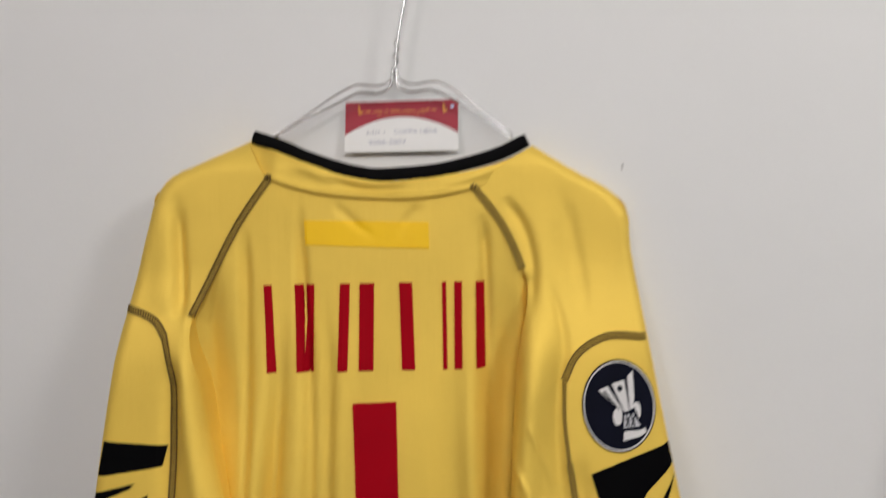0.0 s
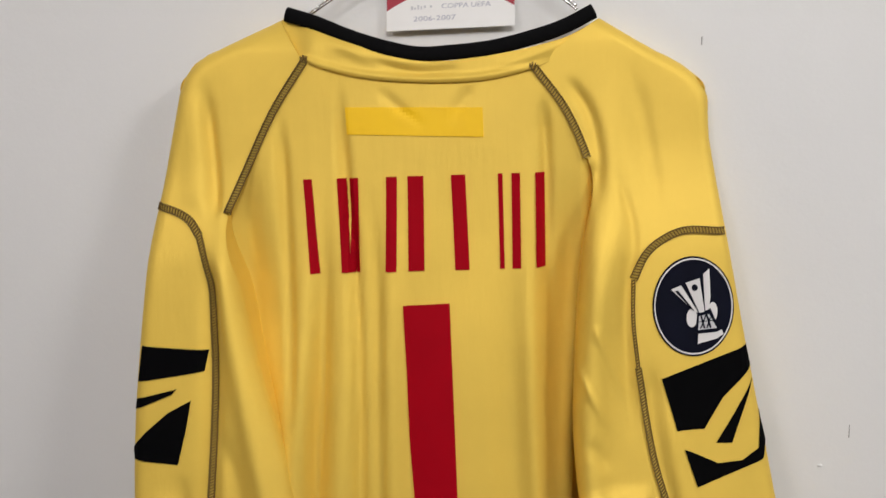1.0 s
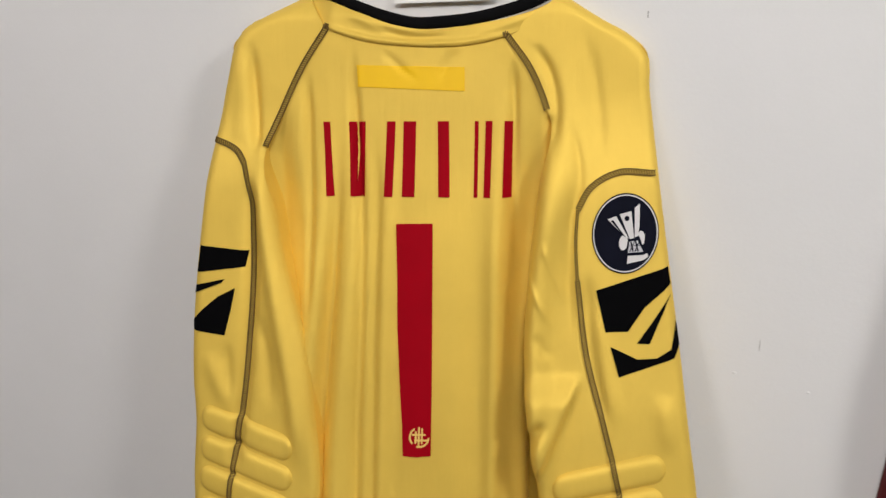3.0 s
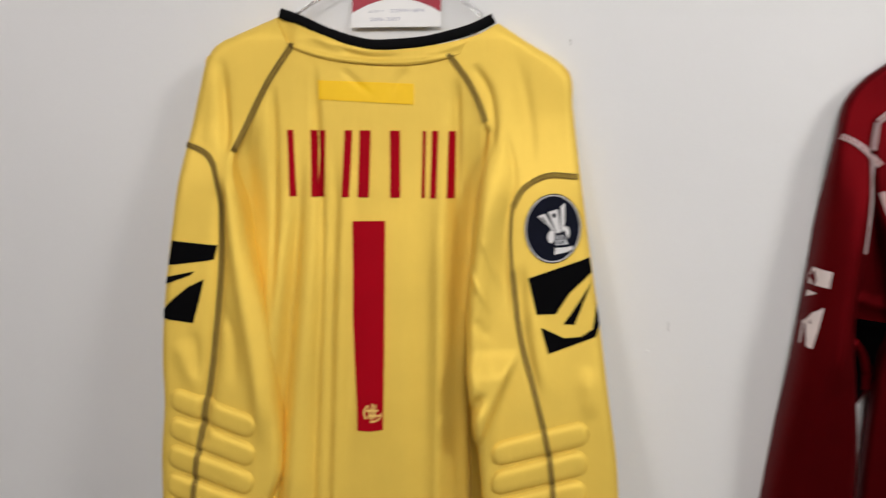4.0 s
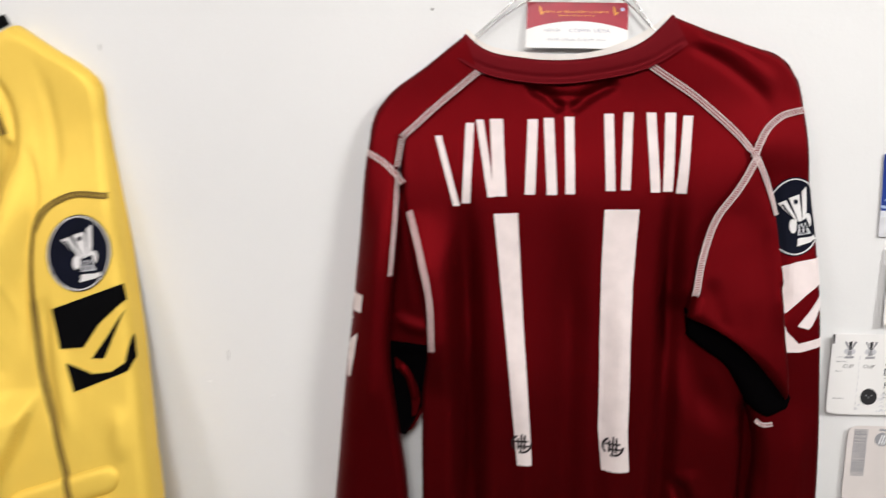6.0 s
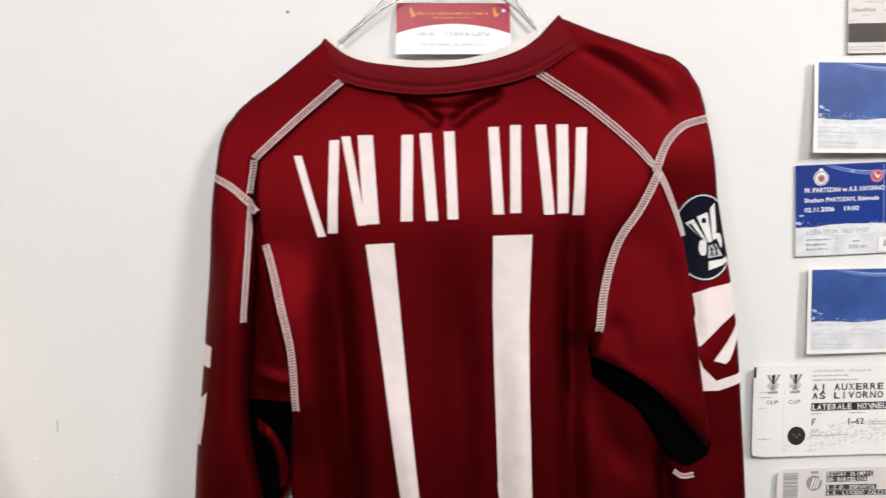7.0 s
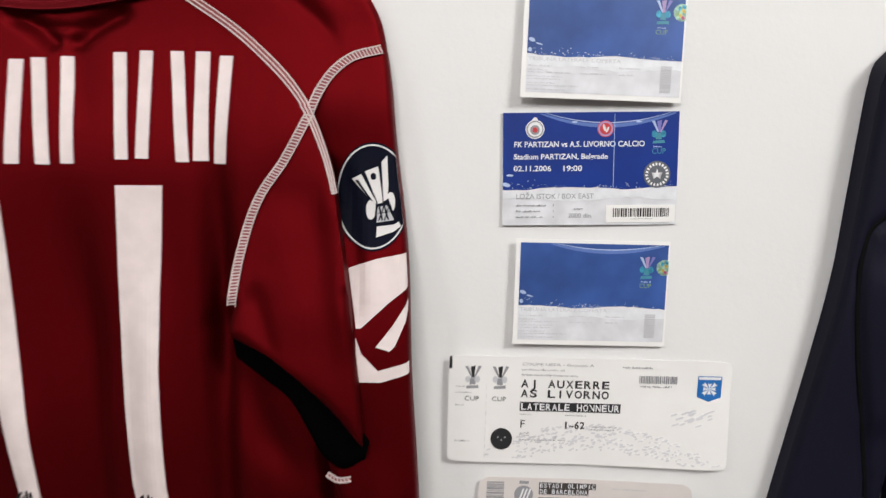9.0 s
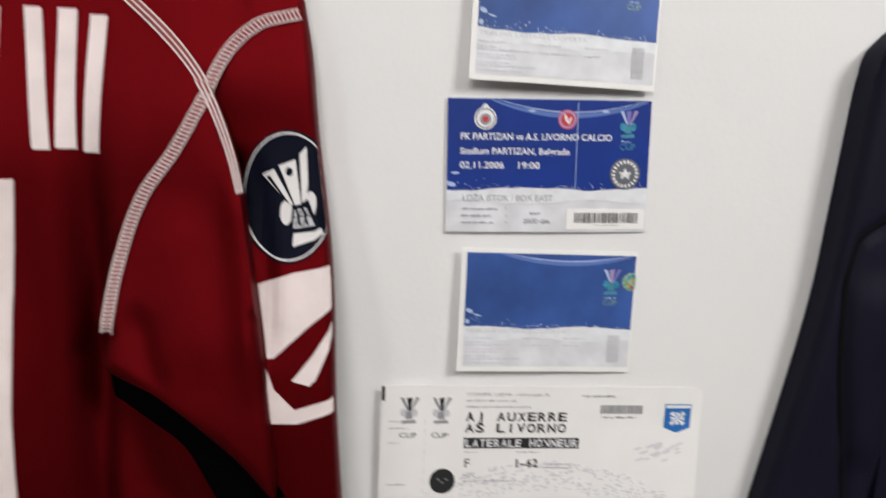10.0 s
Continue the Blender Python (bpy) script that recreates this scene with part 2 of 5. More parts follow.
def decal(name, polygons, depth, mat, parent, label="", proud=0.0012, cell=0.0045, edge=None):
    """A printed or sewn shape that follows the cloth, with its own thin rim."""
    bm = bmesh.new()
    for poly in polygons:
        vs = [bm.verts.new((x, 0, z)) for x, z in poly]
        bm.faces.new(vs)
    xs, zs = [v.co.x for v in bm.verts], [v.co.z for v in bm.verts]
    for axis, lo, hi in ((0, min(xs), max(xs)), (2, min(zs), max(zs))):
        k = lo + cell
        while k < hi:
            co, no = [0, 0, 0], [0, 0, 0]
            co[axis], no[axis] = k, 1
            bmesh.ops.bisect_plane(bm, geom=bm.verts[:] + bm.edges[:] + bm.faces[:], plane_co=co, plane_no=no)
            k += cell
    bmesh.ops.triangulate(bm, faces=bm.faces[:])
    for f in bm.faces:
        f.normal_update()
        if f.normal.y > 0:
            f.normal_flip()
    if edge is not None:
        for v in bm.verts:
            v.co.x = edge(v.co.x, v.co.z)
    vs = bm.verts[:]
    y = depth(np.array([v.co.x for v in vs]), np.array([v.co.z for v in vs]))
    for v, d in zip(vs, y):
        v.co.y = float(d) - proud
    rim = [e for e in bm.edges if e.is_boundary]
    made = bmesh.ops.extrude_edge_only(bm, edges=rim)
    for v in made["geom"]:
        if isinstance(v, bmesh.types.BMVert):
            v.co.y += proud + 0.0004
    return part(name, bm, mat, parent, label, smooth=False)


def oval(cx, cz, rx, rz, n=40, tilt=0.0):
    c, s = math.cos(tilt), math.sin(tilt)
    pts = [(rx * math.cos(2 * math.pi * k / n), rz * math.sin(2 * math.pi * k / n)) for k in range(n)]
    return [(cx + c * a - s * b, cz + s * a + c * b) for a, b in pts]


def seam(name, line, depth, thread, tape, parent, width=0.0062, label="", rungs=True, taper=1.0):
    """A flat-locked seam: a narrow tape with rails of thread, slanted rungs or a third rail between them."""
    length = float(np.linalg.norm(np.diff(np.array(line), axis=0), axis=1).sum())
    n = max(8, int(length / 0.0025))
    mid = curve_through(line, n)
    wide = width * (1 + (taper - 1) * np.clip(np.linspace(-1.0, 1.0, n), 0, 1))
    way = np.gradient(mid, axis=0)
    way /= np.linalg.norm(way, axis=1)[:, None]
    side = np.stack([way[:, 1], -way[:, 0]], 1)
    side = side * wide[:, None]
    rows = [mid + side * k for k in (-0.5, 0.0, 0.5)]
    ys = [depth(r[:, 0], r[:, 1]) - h for r, h in zip(rows, (0.0002, 0.0013, 0.0002))]
    verts = [(r[k, 0], y[k], r[k, 1]) for k in range(n) for r, y in zip(rows, ys)]
    faces = [(3 * k + c, 3 * k + c + 1, 3 * k + c + 4, 3 * k + c + 3) for k in range(n - 1) for c in (0, 1)]
    ob = mesh_part(name, verts, faces, tape, parent, label)
    bm = bmesh.new()

    def stitch(p, q, w):
        p, q = np.array(p), np.array(q)
        d = (q - p) / (np.linalg.norm(q - p) + 1e-9)
        o = np.array([d[1], -d[0]]) * w
        pts = [p - o, p + o, q + o, q - o]
        yy = depth(np.array([a[0] for a in pts]), np.array([a[1] for a in pts]))
        top = [bm.verts.new((a[0], b - 0.0023, a[1])) for a, b in zip(pts, yy)]
        low = [bm.verts.new((a[0], b - 0.0006, a[1])) for a, b in zip(pts, yy)]
        bm.faces.new(top)
        for i in range(4):
            bm.faces.new((top[i], top[i - 1], low[i - 1], low[i]))

    for k in range(n - 1):
        for s in (-0.46, 0.46) if rungs else (-0.46, 0.0, 0.46):
            stitch(mid[k] + side[k] * s, mid[k + 1] + side[k + 1] * s, 0.00038 if rungs else 0.0005)
        if rungs:
            stitch(mid[k] - side[k] * 0.42, mid[k] * 0.4 + mid[k + 1] * 0.6 + side[k] * 0.42, 0.00042)
    part("stitching", bm, thread, ob, smooth=False)
    return ob


def tube(name, pts, radius, mat, parent, label="", n=60, sides=8, flat=1.0):
    """A round bar along a smooth curve in space; flat scales it in depth."""
    mid = curve_through(pts, n)
    way = np.gradient(mid, axis=0)
    way /= np.linalg.norm(way, axis=1)[:, None]
    verts = []
    for p, d in zip(mid, way):
        s = np.cross(d, (0, 1, 0))
        s = s / (np.linalg.norm(s) + 1e-9)
        o = np.cross(s, d)
        for k in range(sides):
            a = 2 * math.pi * k / sides
            verts.append(p + radius * (math.cos(a) * s + flat * math.sin(a) * o))
    faces = [(j * sides + k, j * sides + (k + 1) % sides, (j + 1) * sides + (k + 1) % sides, (j + 1) * sides + k) for j in range(n - 1) for k in range(sides)]
    faces += [tuple(range(sides))[::-1], tuple((n - 1) * sides + k for k in range(sides))]
    return mesh_part(name, verts, faces, mat, parent, label)


def pad_rise(corners, height):
    """How far a padded bar stands up at (x, z): corners as left-bottom, right-bottom, right-top, left-top."""
    lb, rb, rt, lt = [np.array(c) for c in corners]
    du, dv = (rb - lb + rt - lt) / 2, (lt - lb + rt - rb) / 2
    det = du[0] * dv[1] - du[1] * dv[0]

    def rise(x, z):
        px, pz = np.asarray(x) - lb[0], np.asarray(z) - lb[1]
        s, t = (px * dv[1] - pz * dv[0]) / det, (du[0] * pz - du[1] * px) / det
        e, f = np.clip(np.abs(2 * t - 1), 0, 1), np.clip(np.abs(2 * s - 1), 0, 1)
        return height * (1 - e ** 4.0) ** 0.75 * (1 - f ** 14) ** 0.7

    return rise


def pad(name, corners, depth, height, mat, parent, label=""):
    """A padded bar with rounded ends."""
    lb, rb, rt, lt = [np.array(c) for c in corners]
    n, m = 44, 18
    xs, zs, hs = [], [], []
    for j in range(m):
        t = j / (m - 1)
        for i in range(n):
            s = i / (n - 1)
            e = 2 * t - 1
            pinch = 0.13 * (1 - math.sqrt(max(0, 1 - e * e)))
            q = pinch + (1 - 2 * pinch) * s
            p = lb * (1 - q) * (1 - t) + rb * q * (1 - t) + rt * q * t + lt * (1 - q) * t
            xs.append(p[0]), zs.append(p[1])
            hs.append(height * (1 - abs(e) ** 4.0) ** 0.75 * (1 - abs(2 * s - 1) ** 14) ** 0.7 - 0.0012)
    ys = depth(np.array(xs), np.array(zs)) - np.array(hs)
    faces = [(j * n + i, j * n + i + 1, (j + 1) * n + i + 1, (j + 1) * n + i) for j in range(m - 1) for i in range(n - 1)]
    return mesh_part(name, list(zip(xs, ys, zs)), faces, mat, parent, label)


# ---------------------------------------------------------------- the room
def slab(name, lo, hi, mat, label, category):
    bm = bmesh.new()
    box(bm, lo[0], hi[0], lo[1], hi[1], lo[2], hi[2])
    return tagged(part(name, bm, mat, None, smooth=False), label, category, kind="structure")


X0, X1, Y0, H = -1.7, 3.1, -3.2, 2.75
wall = slab("wall_north", (X0, 0.0, 0.0), (X1, 0.12, H), WALL, "off-white painted plaster wall with small scuffs", "wall")
# the other walls and the floor are added unseen, dark to deepen the contrast
slab("wall_south", (X0, Y0 - 0.12, 0.0), (X1, Y0, H), DARK_SURROUND, "unseen plain wall, dark brown-grey to cut bounced light", "wall")
slab("wall_west", (X0 - 0.12, Y0 - 0.12, 0.0), (X0, 0.12, H), DARK_SURROUND, "unseen plain wall, dark brown-grey to cut bounced light", "wall")
slab("wall_east", (X1, Y0 - 0.12, 0.0), (X1 + 0.12, 0.12, H), DARK_SURROUND, "unseen plain wall, dark brown-grey to cut bounced light", "wall")
slab("floor", (X0 - 0.12, Y0 - 0.12, -0.1), (X1 + 0.12, 0.12, 0.0), FLOOR, "unseen floor, dull grey-brown to cut bounced light", "floor")
slab("ceiling", (X0 - 0.12, Y0 - 0.12, H), (X1 + 0.12, 0.12, H + 0.1), CEILING, "plain white ceiling", "ceiling")
for x, z, w, h in ((0.2025, 1.571, 0.0008, 0.0070), (0.338, 1.215, 0.0005, 0.012), (0.579, 1.6125, 0.0024, 0.0026), (1.256, 1.567, 0.0022, 0.0024)):
    bm = bmesh.new()
    box(bm, x - w / 2, x + w / 2, -0.0004, 0.001, z - h / 2, z + h / 2)
    part("scuff", bm, SCUFF, wall, smooth=False)
for x, z, r in ((0.391, 1.165, 0.0022), (0.314, 1.181, 0.0024), (0.62, 1.655, 0.002)):
    bm = bmesh.new()
    bmesh.ops.create_uvsphere(bm, u_segments=10, v_segments=6, radius=r, matrix=Matrix.Translation((x, 0.0, z)) @ Matrix.Diagonal((1, 0.35, 0.6, 1)))
    part("paint_drip", bm, WALL, wall)


# ---------------------------------------------------------------- hangers
def wire_hanger(cx, top, halves, drop, shoulder, y, label):
    """Doubled wire hanger on a nail: hook, twisted neck and two wires down each arm."""
    hang = thing("wire_hanger", label, "hanger", "wire hangers")
    z = shoulder
    hook = [(cx, y, z + 0.006), (cx + 0.002, y, z + 0.030), (cx + 0.005, y, z + 0.050), (cx + 0.012, y, z + 0.085), (cx + 0.016, y, top - 0.02), (cx + 0.014, y, top - 0.006),
            (cx + 0.004, y, top + 0.003), (cx - 0.007, y, top - 0.004), (cx - 0.010, y, top - 0.018)]
    tube("hook", hook, 0.0013, WIRE, hang, n=80)
    twist = [(cx + 0.003 * k / 16 + 0.0022 * math.sin(k * 1.3), y + 0.0022 * math.cos(k * 1.3), z + 0.006 + k * 0.0026) for k in range(16)]
    tube("neck_twist", twist, 0.0012, WIRE, hang, n=120)
    for s, half in zip((-1, 1), halves):
        for dz, dy, span in ((0.0, 0.002, 1.0), (-0.009, -0.004, 0.9)):
            a = [(cx + s * 0.0015, y + dy, z + 0.014), (cx + s * 0.005, y + dy, z + 0.004 + dz), (cx + s * 0.012, y + dy, z + dz), (cx + s * 0.044 * span, y + dy, z + dz - 0.0005),
                 (cx + s * 0.052 * span, y + dy, z - 0.004 + dz), (cx + s * (0.052 + half) / 2, y + dy, z - 0.002 - drop * 0.50 + dz * 0.6), (cx + s * half, y + dy, z - drop + dz * 0.5)]
            tube("arm", a, 0.0012, WIRE, hang, n=70)
    tube("nail", [(cx + 0.005, 0.0, top - 0.001), (cx + 0.005, y - 0.012, top - 0.0005)], 0.0018, STEEL, hang, n=4)
    return hang


wire_hanger(-0.0225, 1.795, (0.140, 0.116), 0.056, 1.660, -0.020, "bright bent galvanised wire hanger holding the yellow shirt")
wire_hanger(0.7330, 1.775, (0.112, 0.096), 0.056, 1.634, -0.009, "bright bent galvanised wire hanger holding the dark red shirt")


# ---------------------------------------------------------------- badge and crest shapes
TROPHY = {
    "lobe": [[(-0.03 + 0.14 * math.cos(a), -0.25 + 0.20 * math.sin(a)) for a in [k * math.pi / 8 for k in range(16)]], [(0.50 + 0.13 * math.cos(a), -0.10 + 0.21 * math.sin(a)) for a in [k * math.pi / 8 for k in range(16)]]],
    "flare": [[(-0.60, 0.33), (-0.34, 0.43), (0.13, -0.13), (0.02, -0.10)], [(-0.23, 0.49), (0.13, 0.60), (0.29, -0.10), (0.16, -0.13)], [(0.22, 0.69), (0.37, 0.82), (0.43, 0.22), (0.40, -0.04), (0.31, -0.08)]],
    "foot": [[(0.15, -0.58), (0.62, -0.52), (0.75, -0.46), (0.80, -0.55), (0.62, -0.66), (0.14, -0.79)]],
}
CUP_GAP = [(0.10, -0.08), (0.44, -0.02), (0.70, -0.46), (0.08, -0.56)]
CUP_BODY = [[(0.15, -0.20), (0.41, -0.15), (0.62, -0.43), (0.14, -0.50)]]
FLARE_LINE = [(-0.50, 0.30), (-0.42, 0.32), (0.02, -0.09), (-0.01, -0.09)]


def badge(cx, cz, rx, rz, tilt, depth, parent, edge=None):
    """Dark oval sleeve badge with a pale rim and a plain cup shape."""
    def place(polys, k=1.0):
        c, s = math.cos(tilt), math.sin(tilt)
        return [[(cx + rx * k * (c * a - s * b), cz + rz * k * (s * a + c * b)) for a, b in p] for p in polys]
    ring = [(math.cos(2 * math.pi * k / 48), math.sin(2 * math.pi * k / 48)) for k in range(48)]
    disc = decal("badge", place([ring]), depth, NAVY_BADGE, parent, "dark navy oval sleeve badge with a pale cup shape", 0.0012, edge=edge)
    loop = [[(ring[k][0] * f, ring[k][1] * f) for k, f in ((i, 0.965), ((i + 1) % 48, 0.965), ((i + 1) % 48, 0.935), (i, 0.935))] for i in range(48)]
    decal("rim", place(loop), depth, BADGE_WHITE, disc, "thin pale rim", 0.0016, cell=0.02, edge=edge)
    for name, polys in TROPHY.items():
        for p in polys:
            decal(name, place([p], 0.94), depth, BADGE_WHITE, disc, "", 0.0016 if name == "lobe" else 0.0022, edge=edge)
    decal("cup_gap", place([CUP_GAP], 0.94), depth, NAVY_BADGE, disc, "", 0.0019, edge=edge)
    decal("flare_line", place([FLARE_LINE], 0.94), depth, NAVY_BADGE, disc, "", 0.0025, edge=edge)
    decal("cup_body", place(CUP_BODY, 0.94), depth, INK_PALE, disc, "", 0.0022, edge=edge)
    net = []
    for a, b in (((0.20, -0.20), (0.30, -0.46)), ((0.34, -0.17), (0.46, -0.44)), ((0.33, -0.17), (0.20, -0.47)), ((0.44, -0.22), (0.36, -0.46)), ((0.15, -0.33), (0.53, -0.28))):
        net.append([(a[0] - 0.02, a[1]), (a[0] + 0.02, a[1] + 0.02), (b[0] + 0.02, b[1] + 0.02), (b[0] - 0.02, b[1])])
    decal("lattice", place(net, 0.94), depth, NAVY_BADGE, disc, "", 0.0026, cell=0.02, edge=edge)
    decal("boss", place([[(0.01 + 0.08 * math.cos(k * 0.524), 0.40 + 0.07 * math.sin(k * 0.524)) for k in range(12)]], 0.94), depth, NAVY_BADGE, disc, "", 0.0026, edge=edge)
    return disc


def crest(cx, cz, r, depth, mat, parent):
    """Small round club crest as plain strokes: a ring with three uprights and two bars."""
    polys = []
    for k in list(range(8, 15)) + list(range(17, 24)):
        a, b = 2 * math.pi * k / 24, 2 * math.pi * (k + 1) / 24
        polys.append([(cx + f * r * math.cos(q), cz + f * r * math.sin(q)) for q, f in ((a, 1), (b, 1), (b, 0.82), (a, 0.82))])
    for dx, lo, hi in ((-0.34, -0.60, 0.55), (-0.04, -0.75, 1.00), (0.26, -0.60, 0.90)):
        polys.append([(cx + (dx - 0.08) * r, cz + lo * r), (cx + (dx + 0.08) * r, cz + lo * r), (cx + (dx + 0.08) * r, cz + hi * r), (cx + (dx - 0.08) * r, cz + hi * r)])
    for dz, lo, hi in ((0.22, -0.72, 0.62), (-0.30, -0.45, 0.85)):
        polys.append([(cx + lo * r, cz + (dz - 0.09) * r), (cx + hi * r, cz + (dz - 0.02) * r), (cx + hi * r, cz + (dz + 0.13) * r), (cx + lo * r, cz + (dz + 0.08) * r)])
    return decal("crest", polys, depth, mat, parent, "small round club crest in plain strokes", 0.0024, cell=0.004)


def rect(x0, x1, z0, z1, slant=0.0):
    return [(x0 + slant, z0), (x1 + slant, z0), (x1, z1), (x0, z1)]


# ---------------------------------------------------------------- yellow shirt
def yellow_shirt():
    shirt = thing("football_shirt", "yellow long-sleeved goalkeeper shirt with black collar, hung on a wire hanger", "shirt", "shirts on the wall")

    def base(x, z):
        y = -0.045 + 0.12 * x + 0.17 * (z - 1.4) - 0.14 * 0.035 * np.logaddexp(0, (z - 1.452) / 0.035) + 0.016 * smooth_step(1.572, 1.616, z)
        return -0.016 - np.logaddexp(0, (-0.016 - y) / 0.006) * 0.006

    rag_l = [(-0.147, 1.565), (-0.174, 1.522), (-0.198, 1.475), (-0.217, 1.432)]
    rag_r = [(0.055, 1.554), (0.083, 1.515), (0.098, 1.482), (0.105, 1.461)]
    out_l = [(-0.172, 1.606), (-0.220, 1.582), (-0.245, 1.569), (-0.259, 1.553), (-0.267, 1.525), (-0.285, 1.438), (-0.298, 1.316), (-0.302, 1.225), (-0.300, 1.156), (-0.296, 1.120), (-0.296, 1.050), (-0.290, 0.970), (-0.284, 0.900)]
    in_l = rag_l + [(-0.203, 1.365), (-0.187, 1.296), (-0.160, 1.199), (-0.147, 1.120), (-0.140, 1.060), (-0.140, 1.030), (-0.153, 0.990), (-0.165, 0.930), (-0.170, 0.900)]
    in_r = rag_r + [(0.096, 1.388), (0.089, 1.302), (0.0875, 1.208), (0.0965, 1.138), (0.108, 1.067), (0.118, 0.980), (0.123, 0.900)]
    out_r = [(0.114, 1.594), (0.154, 1.568), (0.186, 1.549), (0.201, 1.535), (0.208, 1.490), (0.221, 1.404), (0.237, 1.305), (0.252, 1.215), (0.266, 1.124), (0.275, 1.070), (0.282, 0.980), (0.283, 0.900)]

    # body
    body_l = rag_l + [(-0.222, 1.380), (-0.222, 1.200), (-0.220, 1.000), (-0.220, 0.860)]
    body_r = rag_r + [(0.106, 1.400), (0.099, 1.300), (0.0880, 1.208), (0.0855, 1.138), (0.0890, 1.067), (0.095, 0.950), (0.095, 0.860)]
    body_folds = [
        ([(-0.145, 1.46), (-0.150, 1.36), (-0.168, 1.10), (-0.172, 0.88)], 0.016, 0.009, 0.4, 0.05),
        ([(-0.132, 1.47), (-0.134, 1.36), (-0.146, 1.10), (-0.150, 0.88)], 0.0065, -0.011, 0.35, 0.05),
        ([(-0.112, 1.44), (-0.114, 1.30), (-0.122, 1.10), (-0.124, 0.88)], 0.012, 0.007, 0.4, 0.05),
        ([(-0.116, 1.552), (-0.113, 1.46), (-0.105, 1.38), (-0.102, 1.30), (-0.100, 1.10), (-0.098, 0.88)], 0.0040, -0.0075, 0.12, 0.05),
        ([(-0.092, 1.46), (-0.086, 1.38), (-0.084, 1.25), (-0.080, 1.10), (-0.076, 0.88)], 0.0035, -0.0050, 0.2, 0.05),
        ([(-0.072, 1.48), (-0.072, 1.30), (-0.070, 1.10), (-0.068, 0.88)], 0.009, 0.005, 0.3, 0.05),
        ([(0.070, 1.535), (0.084, 1.47), (0.084, 1.36), (0.078, 1.25), (0.078, 1.10), (0.084, 0.88)], 0.018, -0.010, 0.35, 0.02),
        ([(0.064, 1.530), (0.066, 1.45), (0.066, 1.38), (0.070, 1.30)], 0.0045, -0.0060, 0.15, 0.5),
        ([(-0.170, 1.53), (-0.167, 1.415), (-0.163, 1.33), (-0.160, 1.20)], 0.0050, -0.0060, 0.2, 0.3),
        ([(0.026, 1.42), (0.030, 1.30), (0.036, 1.10), (0.040, 0.88)], 0.018, -0.006, 0.4, 0.05),
        ([(0.046, 1.52), (0.050, 1.45), (0.052, 1.30), (0.056, 1.15), (0.060, 0.88)], 0.012, 0.010, 0.35, 0.05),
        ([(-0.085, 1.542), (-0.060, 1.518), (-0.035, 1.500)], 0.004, -0.0018, 0.3, 0.5),
        ([(0.005, 1.540), (-0.010, 1.520), (-0.018, 1.500)], 0.005, -0.0020, 0.3, 0.5),
        ([(-0.193, 1.49), (-0.203, 1.44), (-0.188, 1.30)], 0.012, -0.006, 0.3, 0.5),
    ]
    body_depth = cloth(lambda x, z: base(x, z) + 0.016 * smooth_step(1.47, 1.33, z) * smooth_step(0.085, 0.150, np.abs(x + 0.060)) + drape(x, z, 0.058, 0.0042, 1.43, 1.16, 0.7) * smooth_step(-0.01, -0.06, x), [([(0.106, 1.463)] + body_r[4:], 0.012)], body_folds)
    body = shell("body", body_l, body_r, body_depth, 0.022, YELLOW, shirt, 92, 170, dip=0.0125)

    shell("underarm", [(0.078, 1.260), (0.072, 1.15), (0.078, 1.05), (0.080, 0.90)], [(0.125, 1.260), (0.130, 1.15), (0.140, 1.05), (0.150, 0.90)], cloth(lambda x, z: -0.016 + 0 * x), 0.006, YELLOW, shirt, 12, 40)

    # sleeves
    left_depth = cloth(lambda x, z: base(x, z) - 0.012 * smooth_step(1.48, 1.38, z), [(out_l, 0.016), ([(-0.2165, 1.430)] + in_l[4:], 0.009)], [
        ([(-0.240, 1.550), (-0.246, 1.50), (-0.246, 1.43)], 0.012, 0.0025, 0.3, 0.2),
        ([(-0.236, 1.555), (-0.233, 1.50), (-0.228, 1.42)], 0.0060, -0.0065, 0.3, 0.2),
        ([(-0.225, 1.43), (-0.212, 1.35), (-0.190, 1.24), (-0.168, 1.14), (-0.155, 1.05)], 0.012, 0.010, 0.15, 0.2),
        ([(-0.228, 1.40), (-0.226, 1.32), (-0.229, 1.19), (-0.240, 1.05)], 0.008, -0.008, 0.1, 0.1),
        ([(-0.278, 1.20), (-0.262, 1.16), (-0.240, 1.13)], 0.010, 0.003, 0.3, 0.3),
        ([(-0.222, 1.25), (-0.205, 1.19), (-0.200, 1.13)], 0.007, -0.0035, 0.3, 0.3),
        ([(-0.255, 1.21), (-0.250, 1.16), (-0.246, 1.13)], 0.006, -0.003, 0.3, 0.3),
    ])
    sleeve_l = shell("sleeve", out_l, in_l, left_depth, 0.030, YELLOW, shirt, 54, 170)

    def elbow(x, z):
        d = ((x - 0.142) * 0.085 - (z - 1.165) * 0.032) / 0.0908
        return base(x, z) - 0.014 * smooth_step(0.003, -0.003, d) * smooth_step(1.196, 1.160, z) * smooth_step(1.062, 1.100, z)

